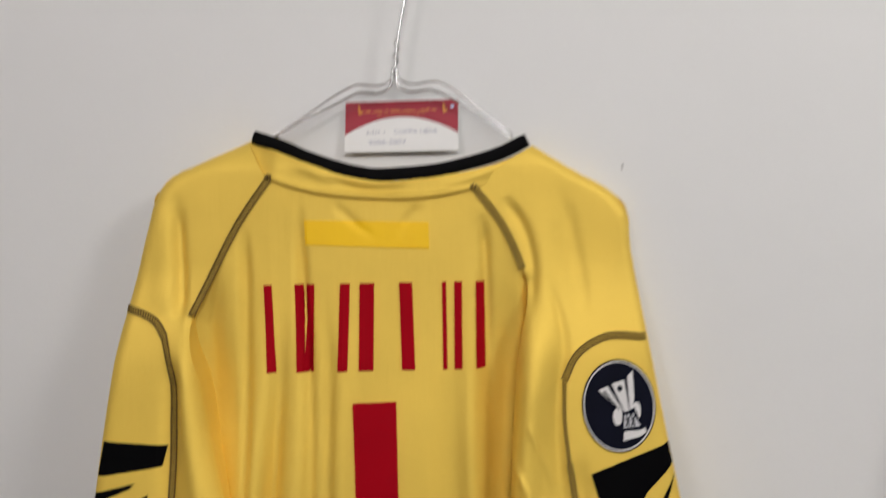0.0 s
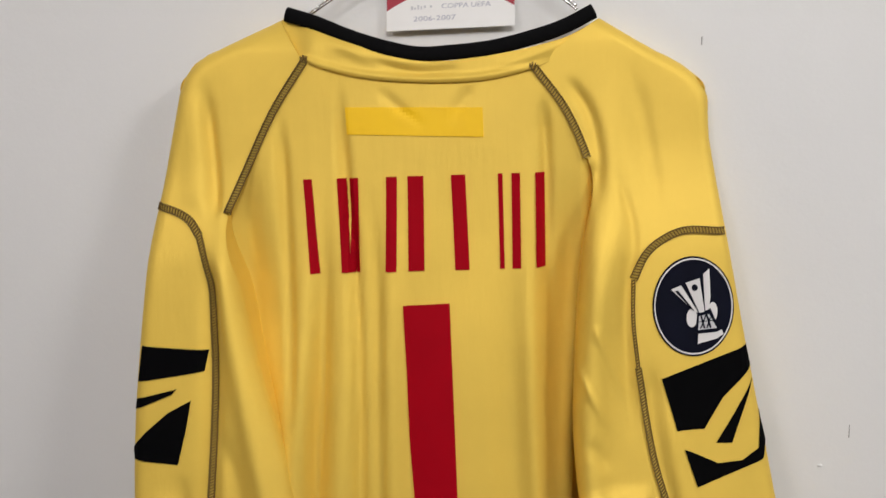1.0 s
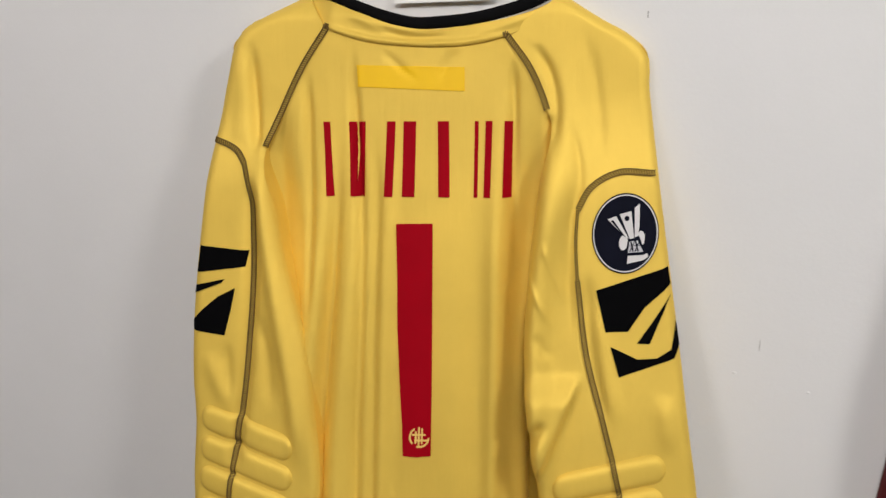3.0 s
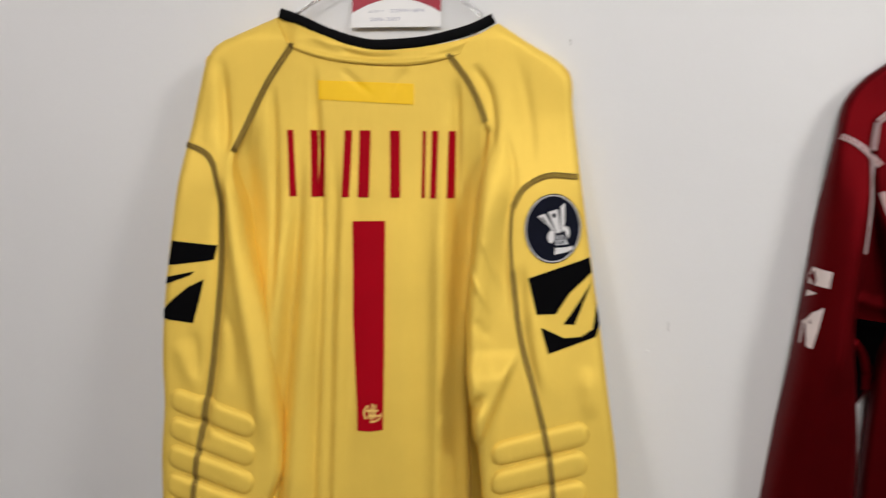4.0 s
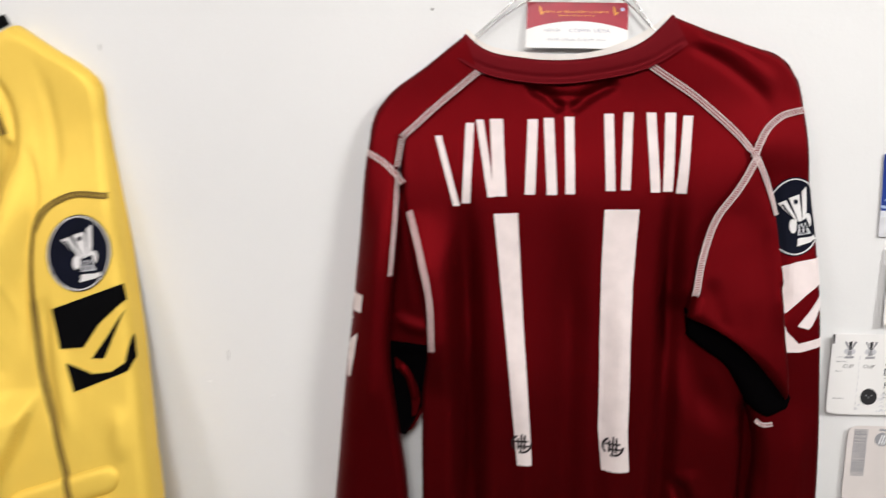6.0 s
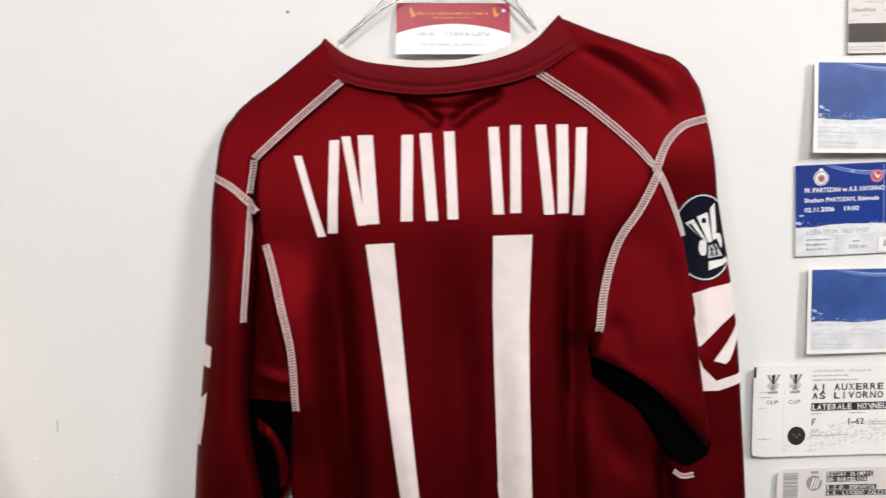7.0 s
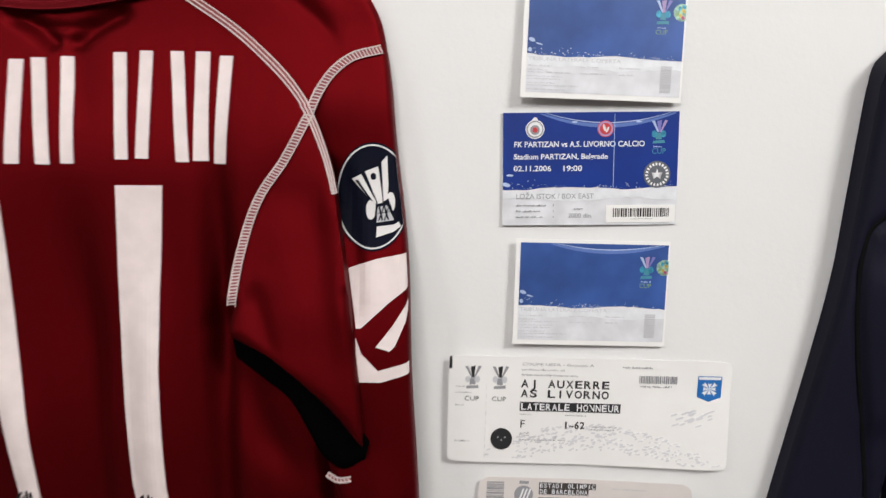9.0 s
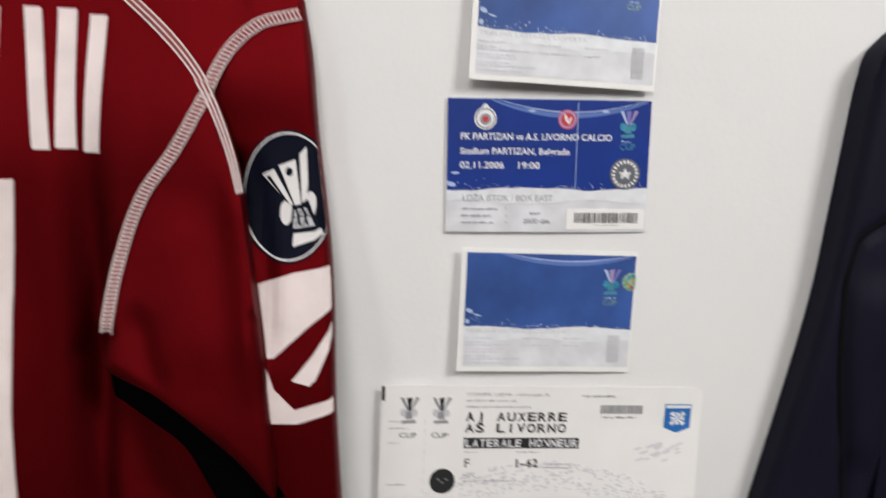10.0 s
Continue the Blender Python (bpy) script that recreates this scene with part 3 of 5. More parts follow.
    right_depth = cloth(lambda x, z: elbow(x, z) - 0.013 * smooth_step(1.49, 1.38, z) - 0.006 * smooth_step(1.25, 1.10, z), [(out_r, 0.012), ([(0.104, 1.459)] + in_r[4:], 0.012)], [
        ([(0.112, 1.555), (0.120, 1.50), (0.124, 1.45), (0.116, 1.36), (0.112, 1.28)], 0.014, 0.004, 0.35, 0.3),
        ([(0.116, 1.46), (0.107, 1.36), (0.102, 1.28), (0.101, 1.20), (0.110, 1.12), (0.122, 1.05)], 0.014, 0.010, 0.3, 0.2),
        ([(0.124, 1.470), (0.140, 1.400), (0.128, 1.330)], 0.004, -0.0030, 0.3, 0.4),
        ([(0.084, 1.545), (0.106, 1.505), (0.112, 1.465), (0.108, 1.42)], 0.005, -0.0042, 0.2, 0.3),
        ([(0.138, 1.56), (0.152, 1.50), (0.160, 1.44), (0.160, 1.41)], 0.006, -0.0020, 0.3, 0.3),
        ([(0.086, 1.300), (0.096, 1.280), (0.112, 1.250), (0.120, 1.235)], 0.0022, 0.0030, 0.1, 0.4),
        ([(0.104, 1.330), (0.116, 1.300), (0.132, 1.262)], 0.0022, 0.0028, 0.1, 0.4),
        ([(0.134, 1.42), (0.133, 1.36), (0.132, 1.29), (0.140, 1.22)], 0.005, -0.0035, 0.3, 0.3),
        ([(0.092, 1.112), (0.104, 1.128), (0.116, 1.150)], 0.0060, -0.0120, 0.1, 0.4),
        ([(0.100, 1.235), (0.110, 1.215), (0.118, 1.205)], 0.005, -0.0025, 0.3, 0.4),
        ([(0.152, 1.30), (0.158, 1.22), (0.180, 1.135)], 0.006, -0.004, 0.2, 0.2),
        ([(0.166, 1.27), (0.176, 1.20), (0.192, 1.13)], 0.008, 0.003, 0.3, 0.3),
        ([(0.236, 1.18), (0.240, 1.15), (0.246, 1.11)], 0.010, 0.004, 0.4, 0.4),
    ])
    sleeve_r = shell("sleeve", in_r, out_r, right_depth, 0.026, YELLOW, shirt, 58, 170)

    # yoke and collar
    low = [(-0.176, 1.586), (-0.148, 1.5655), (-0.119, 1.5540), (-0.045, 1.5425), (0.033, 1.5455), (0.055, 1.551), (0.106, 1.576)]
    high = [(-0.169, 1.605), (-0.140, 1.593), (-0.108, 1.580), (-0.045, 1.561), (0.018, 1.564), (0.084, 1.578), (0.112, 1.592)]
    yoke_depth = cloth(lambda x, z: base(x, z) - 0.0015 + 0.0075 * smooth_step(-0.135, -0.160, x) + 0.0065 * smooth_step(0.060, 0.090, x), [], [
        ([(-0.166, 1.5775), (-0.148, 1.5675), (-0.119, 1.5570), (-0.045, 1.5455), (0.033, 1.5485), (0.058, 1.554), (0.070, 1.559)], 0.0032, 0.0026, 0.15, 0.15),
        ([(-0.10, 1.570), (-0.05, 1.552), (0.0, 1.553)], 0.004, -0.002, 0.3, 0.3), ([(0.02, 1.552), (0.06, 1.564), (0.09, 1.576)], 0.005, 0.002, 0.3, 0.3),
        ([(-0.13, 1.585), (-0.09, 1.566), (-0.03, 1.556)], 0.005, 0.002, 0.3, 0.3)])
    shell("yoke", low, high, yoke_depth, 0.012, YELLOW, shirt, 22, 110, "yellow neck yoke with a rolled seam")
    rim = [(-0.1640, 1.6080), (-0.138, 1.5990), (-0.107, 1.5850), (-0.076, 1.5740), (-0.045, 1.5670), (-0.013, 1.5675), (0.018, 1.5700), (0.052, 1.5770), (0.083, 1.5865), (0.1080, 1.5985)]
    tube("collar", [(x, float(base(x, z)) - 0.001, z) for x, z in rim], 0.0066, BLACK_RIB, shirt, "black ribbed collar band", n=90, sides=14, flat=0.55)

    # elbow pads
    pads_l, pads_r = [], []
    for k in range(5):
        d = -0.0350 * k
        pads_l.append([(-0.284, 1.108 + d), (-0.172, 1.071 + d), (-0.166, 1.102 + d), (-0.281, 1.139 + d)])
        pads_r.append([(0.126, 1.052 + d), (0.246, 1.085 + d), (0.239, 1.117 + d), (0.124, 1.084 + d)])
        pad("elbow_pad", pads_l[-1], left_depth, 0.0062, YELLOW, sleeve_l, "quilted elbow padding bar")
        pad("elbow_pad", pads_r[-1], right_depth, 0.0062, YELLOW, sleeve_r, "quilted elbow padding bar")

    def over(depth, bars):
        rises = [pad_rise(c, 0.0052) for c in bars]
        return lambda x, z: depth(x, z) - sum(r(x, z) for r in rises)

    left_over, right_over = over(left_depth, pads_l), over(right_depth, pads_r)

    # seams
    seam("seam", [(-0.144, 1.566)] + rag_l[1:], left_depth, OLIVE, OLIVE_BASE, shirt, label="dark olive overlock raglan seam")
    seam("seam", rag_r[:3] + [(0.1015, 1.472)], right_depth, OLIVE, OLIVE_BASE, shirt, label="dark olive overlock raglan seam")
    seam("seam", [(-0.2815, 1.4415), (-0.266, 1.437), (-0.250, 1.428), (-0.240, 1.414)], left_depth, OLIVE, OLIVE_BASE, sleeve_l)
    seam("seam", [(-0.240, 1.414), (-0.2325, 1.390), (-0.2275, 1.326), (-0.230, 1.190), (-0.2415, 1.046), (-0.246, 0.950)], left_over, OLIVE, OLIVE_BASE, sleeve_l, 0.0052)
    seam("seam", [(0.2175, 1.406), (0.178, 1.406), (0.151, 1.389), (0.139, 1.366)], right_depth, OLIVE, OLIVE_BASE, sleeve_r)
    seam("seam", [(0.139, 1.366), (0.1385, 1.330), (0.142, 1.291)], right_depth, OLIVE, YELLOW, sleeve_r, 0.0026)
    seam("seam", [(0.142, 1.291), (0.155, 1.211), (0.179, 1.131), (0.195, 1.073), (0.206, 0.980)], right_over, OLIVE, OLIVE_BASE, sleeve_r, 0.0052)
    for x, z in ((-0.145, 1.566), (0.055, 1.553)):
        bm = bmesh.new()
        d = float(base(x, z)) - 0.004
        for a in range(5):
            c, s = math.cos(a * 1.26 + 0.4) * 0.0050, math.sin(a * 1.26 + 0.4) * 0.003
            box(bm, x - 0.0006 + c / 2, x + 0.0006 + c / 2, d, d + 0.003, z + s / 2 - 0.0018, z + s / 2 + 0.0018)
        part("bar_tack", bm, OLIVE, shirt, smooth=False)

    # prints on the back
    decal("patch", [[(-0.111, 1.523), (-0.110, 1.499), (0.011, 1.493), (0.0105, 1.519)]], body_depth, YELLOW_PATCH, body, "bright yellow rectangular patch", 0.0010, 0.003)
    bars = [(-0.1500, -0.1425, 0.006), (-0.1200, -0.1130, 0.004), (-0.1095, -0.1010, 0.0), (-0.0760, -0.0665, -0.001), (-0.0570, -0.0430, 0.0), (-0.0185, -0.0060, 0.003), (0.0230, 0.0270, 0.001), (0.0350, 0.0425, 0.0), (0.0560, 0.0640, 0.0)]
    for a, b, slant in bars:
        decal("print_bar", [rect(a, b, 1.3765, 1.4605, slant)], body_depth, CRIMSON_PRINT, body, "crimson bar of a printed name")
    number = decal("number", [[(-0.0620, 1.3460), (-0.0590, 1.2870), (-0.0570, 1.2270), (-0.0520, 1.1670), (-0.0470, 1.1190), (-0.0450, 1.0850), (-0.0290, 1.0845), (-0.0130, 1.0870), (-0.0150, 1.1690), (-0.0170, 1.2290), (-0.0190, 1.2880), (-0.0210, 1.3470)]], body_depth, CRIMSON_PRINT, body, "crimson printed number one", 0.0016, 0.003)
    crest(-0.0265, 1.1075, 0.0118, body_depth, CREST_YELLOW, number)

    # sleeve badge and black prints
    badge(0.1895, 1.3425, 0.0345, 0.0425, -0.06, right_depth, sleeve_r)
    for p in ([(0.162, 1.281), (0.235, 1.308), (0.2385, 1.290), (0.213, 1.265), (0.197, 1.239), (0.174, 1.238)], [(0.239, 1.279), (0.220, 1.227), (0.207, 1.227), (0.222, 1.250)],
              [(0.180, 1.222), (0.208, 1.210), (0.228, 1.212), (0.2425, 1.222), (0.246, 1.251), (0.2505, 1.226), (0.246, 1.213), (0.190, 1.191)]):
        decal("sleeve_print", [p], right_depth, BLACK_PRINT, sleeve_r, "black printed angular mark")
    for p in ([(-0.2905, 1.319), (-0.232, 1.314), (-0.235, 1.296), (-0.2945, 1.288)], [(-0.259, 1.281), (-0.263, 1.2765), (-0.2975, 1.2635), (-0.2955, 1.273)], [(-0.246, 1.271), (-0.2505, 1.245), (-0.257, 1.2165), (-0.3015, 1.2215), (-0.3000, 1.2300), (-0.284, 1.246), (-0.266, 1.261)]):
        decal("sleeve_print", [p], left_depth, BLACK_PRINT, sleeve_l, "black printed angular mark")

    return shirt


yellow_shirt()


# ---------------------------------------------------------------- garnet shirt
def garnet_shirt():
    shirt = thing("football_shirt", "dark red long-sleeved football shirt with white seams on a hanger", "shirt", "shirts on the wall")

    def base(x, z):
        y = -0.0145 - 0.0155 * smooth_step(1.53, 1.40, z) - 0.006 * smooth_step(1.36, 1.18, z) + 0.014 * smooth_step(1.22, 0.98, z) - 0.006 * smooth_step(0.72, 0.60, x)
        return y - 0.008 * np.exp(-(((x - 0.922) / 0.045) ** 2) - ((z - 1.452) / 0.05) ** 2)

    rag_l = [(0.630, 1.543), (0.590, 1.510), (0.549, 1.473)]
    rag_r = [(0.815, 1.551), (0.873, 1.511), (0.924, 1.455)]
    out_l = [(0.615, 1.582), (0.572, 1.548), (0.533, 1.518), (0.521, 1.502), (0.511, 1.457), (0.502, 1.380), (0.494, 1.295), (0.481, 1.171), (0.463, 0.995), (0.455, 0.900)]
    in_l = rag_l + [(0.544, 1.441), (0.547, 1.400), (0.542, 1.320), (0.537, 1.240), (0.547, 1.150), (0.554, 1.100), (0.560, 1.000), (0.562, 0.900)]
    body_l = rag_l + [(0.548, 1.440), (0.553, 1.390), (0.571, 1.310), (0.580, 1.240), (0.574, 1.190), (0.573, 1.150), (0.573, 1.085), (0.574, 1.000), (0.576, 0.880)]
    arm = [(0.924, 1.455), (0.905, 1.420), (0.887, 1.394), (0.872, 1.350), (0.865, 1.308)]
    body_r = rag_r + [(0.918, 1.420), (0.902, 1.394), (0.890, 1.350), (0.884, 1.308)] + [(0.900, 1.260), (0.930, 1.200), (0.950, 1.150), (0.957, 1.100), (0.960, 1.000), (0.960, 0.880)]
    in_r = rag_r + [(0.938, 1.415), (0.940, 1.360), (0.932, 1.300), (0.922, 1.240), (0.936, 1.180), (0.944, 1.150), (0.946, 1.050), (0.948, 0.900)]
    out_r = [(0.838, 1.603), (0.866, 1.592), (0.914, 1.575), (0.955, 1.558), (0.972, 1.534), (0.980, 1.502), (0.988, 1.430), (0.9985, 1.349), (1.0035, 1.250), (1.0105, 1.145), (1.014, 1.000), (1.014, 0.900)]

    body_depth = cloth(lambda x, z: base(x, z) + drape(x, z, 0.062, 0.0058, 1.38, 1.15, 2.1), [([(0.549, 1.472)] + body_l[3:], 0.006), ([(0.924, 1.455)] + body_r[3:], 0.006)], [
        ([(0.680, 1.531), (0.700, 1.522), (0.724, 1.503)], 0.0060, -0.0085, 0.25, 0.12),
        ([(0.784, 1.535), (0.758, 1.523), (0.730, 1.503)], 0.0060, -0.0085, 0.25, 0.12),
        ([(0.700, 1.523), (0.727, 1.519), (0.756, 1.523)], 0.003, -0.0025, 0.2, 0.2),
        ([(0.735, 1.510), (0.738, 1.48), (0.742, 1.44)], 0.012, -0.002, 0.1, 0.5),
        ([(0.616, 1.44), (0.618, 1.38), (0.622, 1.25), (0.630, 0.90)], 0.014, -0.030, 0.3, 0.05),
        ([(0.602, 1.42), (0.606, 1.34), (0.612, 1.22), (0.612, 0.90)], 0.016, 0.006, 0.4, 0.05),
        ([(0.728, 1.42), (0.735, 1.30), (0.738, 1.15), (0.740, 0.90)], 0.018, -0.014, 0.3, 0.05),
        ([(0.662, 1.30), (0.690, 1.15), (0.692, 0.90)], 0.014, 0.006, 0.3, 0.05),
        ([(0.790, 1.38), (0.795, 1.25), (0.795, 0.90)], 0.016, 0.008, 0.3, 0.05),
        ([(0.846, 1.48), (0.846, 1.40), (0.846, 1.25), (0.850, 0.90)], 0.012, -0.020, 0.3, 0.05),
        ([(0.858, 1.31), (0.866, 1.250), (0.880, 1.205), (0.904, 1.165), (0.918, 1.14)], 0.018, -0.009, 0.15, 0.35),
        ([(0.936, 1.20), (0.940, 1.12), (0.942, 0.95)], 0.008, -0.016, 0.1, 0.1),
        ([(0.560, 1.40), (0.572, 1.345), (0.584, 1.30), (0.590, 1.24), (0.584, 1.18)], 0.028, 0.022, 0.35, 0.35),
        ([(0.872, 1.105), (0.885, 1.075), (0.905, 1.05)], 0.014, 0.004, 0.3, 0.4),
        ([(0.862, 1.095), (0.876, 1.060), (0.890, 1.03)], 0.008, -0.012, 0.3, 0.3),
    ])
    body = shell("body", body_l, body_r, body_depth, 0.016, RED, shirt, 96, 170, dip=0.011)

    side = curve_through(out_l, 40)
    left_depth = cloth(lambda x, z: base(x, z) - 0.004 - 0.016 * smooth_step(1.46, 1.32, z) + smooth_step(1.47, 1.34, z) * roll_in(away(x, z, side)[0], 0.034), [(out_l, 0.008), ([(0.549, 1.471)] + in_l[3:], 0.010)], [
        ([(0.535, 1.42), (0.525, 1.30), (0.520, 1.15)], 0.012, 0.004, 0.2, 0.2),
    ])
    sleeve_l = shell("sleeve", out_l, in_l, left_depth, 0.012, RED, shirt, 44, 150)

    def arm_base(x, z):
        low = smooth_step(1.50, 1.42, z)
        return base(x, z) * (1 - low) + low * (-0.023 - 0.024 * smooth_step(1.44, 1.24, z))

    right_depth = cloth(arm_base, [(out_r, 0.007), (in_r[3:], 0.012)], [
        ([(0.850, 1.576), (0.900, 1.548), (0.938, 1.512), (0.946, 1.490)], 0.006, -0.0026, 0.15, 0.25),
        ([(0.858, 1.592), (0.905, 1.570), (0.945, 1.545)], 0.004, -0.0016, 0.15, 0.3),
        ([(0.862, 1.582), (0.912, 1.560), (0.952, 1.520)], 0.009, 0.0028, 0.2, 0.3),
        ([(0.945, 1.43), (0.955, 1.36), (0.962, 1.28)], 0.008, -0.004, 0.2, 0.2),
        ([(0.980, 1.20), (0.985, 1.10), (0.985, 0.95)], 0.014, 0.005, 0.3, 0.1),
        ([(0.945, 1.16), (0.950, 1.08), (0.950, 0.95)], 0.010, -0.006, 0.3, 0.1),
    ])
    sleeve_r = shell("sleeve", in_r, out_r, right_depth, 0.016, RED, shirt, 50, 160)

    # the slack upper arm that folds over its black gusset
    flap_l = arm + [(0.8625, 1.296), (0.861, 1.284)]
    flap_r = [(0.926, 1.455), (0.940, 1.415), (0.948, 1.370), (0.955, 1.320), (0.962, 1.260), (0.967, 1.215), (0.967, 1.197)]
    hem = [(0.861, 1.284), (0.883, 1.2710), (0.908, 1.2530), (0.936, 1.2330), (0.967, 1.197)]
    flap_depth = cloth(lambda x, z: base(x, z) - 0.004 - 0.024 * smooth_step(1.46, 1.22, z), [(hem, 0.012), (flap_r[3:], 0.008), (flap_l[4:], 0.010)], [
        ([(0.936, 1.43), (0.946, 1.37), (0.952, 1.31), (0.958, 1.26)], 0.012, 0.006, 0.3, 0.3),
        ([(0.905, 1.40), (0.910, 1.34), (0.925, 1.27)], 0.020, 0.002, 0.3, 0.3), ([(0.880, 1.33), (0.890, 1.29), (0.90, 1.26)], 0.008, -0.003, 0.3, 0.3)])
    shell("upper_arm", flap_l, flap_r, flap_depth, 0.016, RED, sleeve_r, 40, 70, "slack dark red upper arm folded over", arch=0.016)
    gus_a = [(0.860, 1.292), (0.887, 1.280), (0.914, 1.260), (0.944, 1.238), (0.972, 1.200)]
    gus_b = [(0.865, 1.260), (0.884, 1.245), (0.906, 1.229), (0.921, 1.206), (0.935, 1.184), (0.950, 1.175), (0.968, 1.184)]
    shell("gusset", gus_a, gus_b, cloth(lambda x, z: -0.040 - 0.012 * smooth_step(0.88, 0.95, x), [(gus_b, 0.008)]), 0.012, BLACK_MESH, sleeve_r, 16, 50, "black mesh underarm gusset")
    seam("seam", [(0.938, 1.172), (0.946, 1.167), (0.957, 1.168)], cloth(lambda x, z: -0.047 + 0 * x), WHITE_THREAD, WHITE_BASE, sleeve_r, 0.004)
    rec_a = [(0.528, 1.430), (0.522, 1.330), (0.516, 1.240), (0.524, 1.150), (0.530, 1.128)]
    rec_b = [(0.553, 1.430), (0.576, 1.330), (0.590, 1.240), (0.582, 1.180), (0.560, 1.138)]
    shell("underarm", rec_a, rec_b, cloth(lambda x, z: -0.022 + 0 * x, [], [([(0.548, 1.42), (0.556, 1.33), (0.564, 1.26)], 0.006, 0.003, 0.2, 0.2), ([(0.545, 1.27), (0.560, 1.262), (0.585, 1.258)], 0.006, 0.005, 0.1, 0.1)]), 0.008, RED, sleeve_l, 14, 60)
    gus = [(0.522, 1.246), (0.526, 1.220), (0.530, 1.190), (0.532, 1.136)], [(0.592, 1.238), (0.588, 1.214), (0.580, 1.187), (0.554, 1.133)]
    shell("gusset", gus[0], gus[1], cloth(lambda x, z: -0.025 + 0 * x, [], [([(0.540, 1.242), (0.565, 1.238), (0.588, 1.238)], 0.006, 0.004, 0.1, 0.1)]), 0.006, BLACK_MESH, sleeve_l, 14, 40, "black mesh underarm gusset")
    shell("underarm_fold", [(0.541, 1.226), (0.553, 1.217), (0.564, 1.199), (0.570, 1.176), (0.566, 1.158)], [(0.542, 1.214), (0.551, 1.205), (0.558, 1.187), (0.561, 1.168), (0.561, 1.156)],
          cloth(lambda x, z: -0.026 + 0 * x, [], [([(0.547, 1.216), (0.558, 1.202), (0.565, 1.175)], 0.004, 0.003, 0.1, 0.1)]), 0.006, RED, sleeve_l, 10, 30)

    # collar
    low = [(0.603, 1.560), (0.632, 1.5435), (0.681, 1.5330), (0.720, 1.5315), (0.759, 1.5360), (0.817, 1.5510), (0.852, 1.5730)]
    high = [(0.616, 1.584), (0.634, 1.5695), (0.681, 1.5590), (0.715, 1.5570), (0.749, 1.5595), (0.808, 1.5785), (0.835, 1.6045)]
    collar_depth = cloth(lambda x, z: base(x, z) - 0.003, [(high, 0.005)], [(low, 0.004, 0.003, 0.05, 0.05), ([(a, b + 0.006) for a, b in low], 0.003, -0.0015, 0.05, 0.05)])
    shell("collar", low, high, collar_depth, 0.006, RED_RIB, shirt, 16, 90, "dark red ribbed collar")
    inner = [(a + 0.001, b + 0.0060) for a, b in high]
    inner[-1], inner[-2] = (0.833, 1.6055), (0.806, 1.5870)
    shell("neck_tape", high, inner, cloth(lambda x, z: -0.014 + 0 * x), 0.003, WHITE_TAPE, shirt, 5, 70, "white inner neck tape")

    # seams
    seam("seam", rag_l, left_depth, WHITE_THREAD, WHITE_BASE, shirt, 0.0060, "white overlock shoulder seam")
    seam("seam", rag_r + [(0.934, 1.432), (0.9405, 1.412), (0.9445, 1.396)], lambda x, z: np.minimum(np.minimum(right_depth(x, z), body_depth(x, z)), np.where(z < 1.462, flap_depth(x, z), 0.0)), WHITE_THREAD, WHITE_BASE, shirt, 0.0066, "white overlock shoulder seam", False, 0.5)
    seam("seam", [(0.9765, 1.506), (0.952, 1.4985), (0.938, 1.486), (0.929, 1.471), (0.9225, 1.455)], lambda x, z: np.minimum(right_depth(x, z), body_depth(x, z)), WHITE_THREAD, WHITE_BASE, sleeve_r, 0.0066)
    seam("seam", arm, flap_depth, WHITE_THREAD, WHITE_BASE, sleeve_r, 0.0066)
    seam("seam", [(0.512, 1.457), (0.528, 1.448), (0.545, 1.432), (0.552, 1.424)], left_depth, WHITE_THREAD, WHITE_BASE, sleeve_l, 0.0056)
    seam("seam", [(0.549, 1.472), (0.5445, 1.441)], left_depth, WHITE_THREAD, WHITE_BASE, sleeve_l, 0.005)
    seam("seam", [(0.5450, 1.436), (0.5440, 1.390), (0.5395, 1.325)], left_depth, WHITE_THREAD, WHITE_BASE, sleeve_l, 0.0032)
    seam("seam", [(0.5580, 1.394), (0.5710, 1.350), (0.5815, 1.303), (0.5850, 1.243)], body_depth, WHITE_THREAD, WHITE_BASE, body, 0.006)

    # name as plain bars, two uprights of the number
    bars = [(0.5850, 0.5920, 1.400, 1.4755, 0.021), (0.6180, 0.6270, 1.403, 1.4895, -0.003), (0.6290, 0.6370, 1.410, 1.4930, 0.014), (0.6440, 0.6580, 1.411, 1.4940, 0.005), (0.6850, 0.6960, 1.413, 1.4940, -0.002),
            (0.7020, 0.7130, 1.413, 1.4955, 0.005), (0.7250, 0.7350, 1.414, 1.4970, 0.002), (0.7670, 0.7770, 1.418, 1.5005, 0.003), (0.7880, 0.7980, 1.419, 1.5020, -0.002), (0.8120, 0.8220, 1.417, 1.5020, 0.006), (0.8320, 0.8430, 1.418, 1.5020, -0.001), (0.8510, 0.8610, 1.416, 1.4990, -0.005)]
    for a, b, z0, z1, slant in bars:
        decal("print_bar", [rect(a, b, z0, z1, slant)], body_depth, PINK_PRINT, body, "white bar of a printed name")
    for pts, c in (([(0.6500, 1.392), (0.6640, 1.27), (0.6820, 1.105), (0.6990, 1.105), (0.6950, 1.152), (0.6850, 1.27), (0.6760, 1.393)], (0.6865, 1.1325)),
                   ([(0.7695, 1.398), (0.7685, 1.33), (0.7695, 1.25), (0.7720, 1.15), (0.7780, 1.101), (0.8085, 1.101), (0.8035, 1.15), (0.8015, 1.25), (0.8025, 1.315), (0.8065, 1.3985)], (0.7885, 1.1325))):
        number = decal("number", [pts], body_depth, PINK_PRINT, body, "white printed digit one", 0.0016, 0.0035)
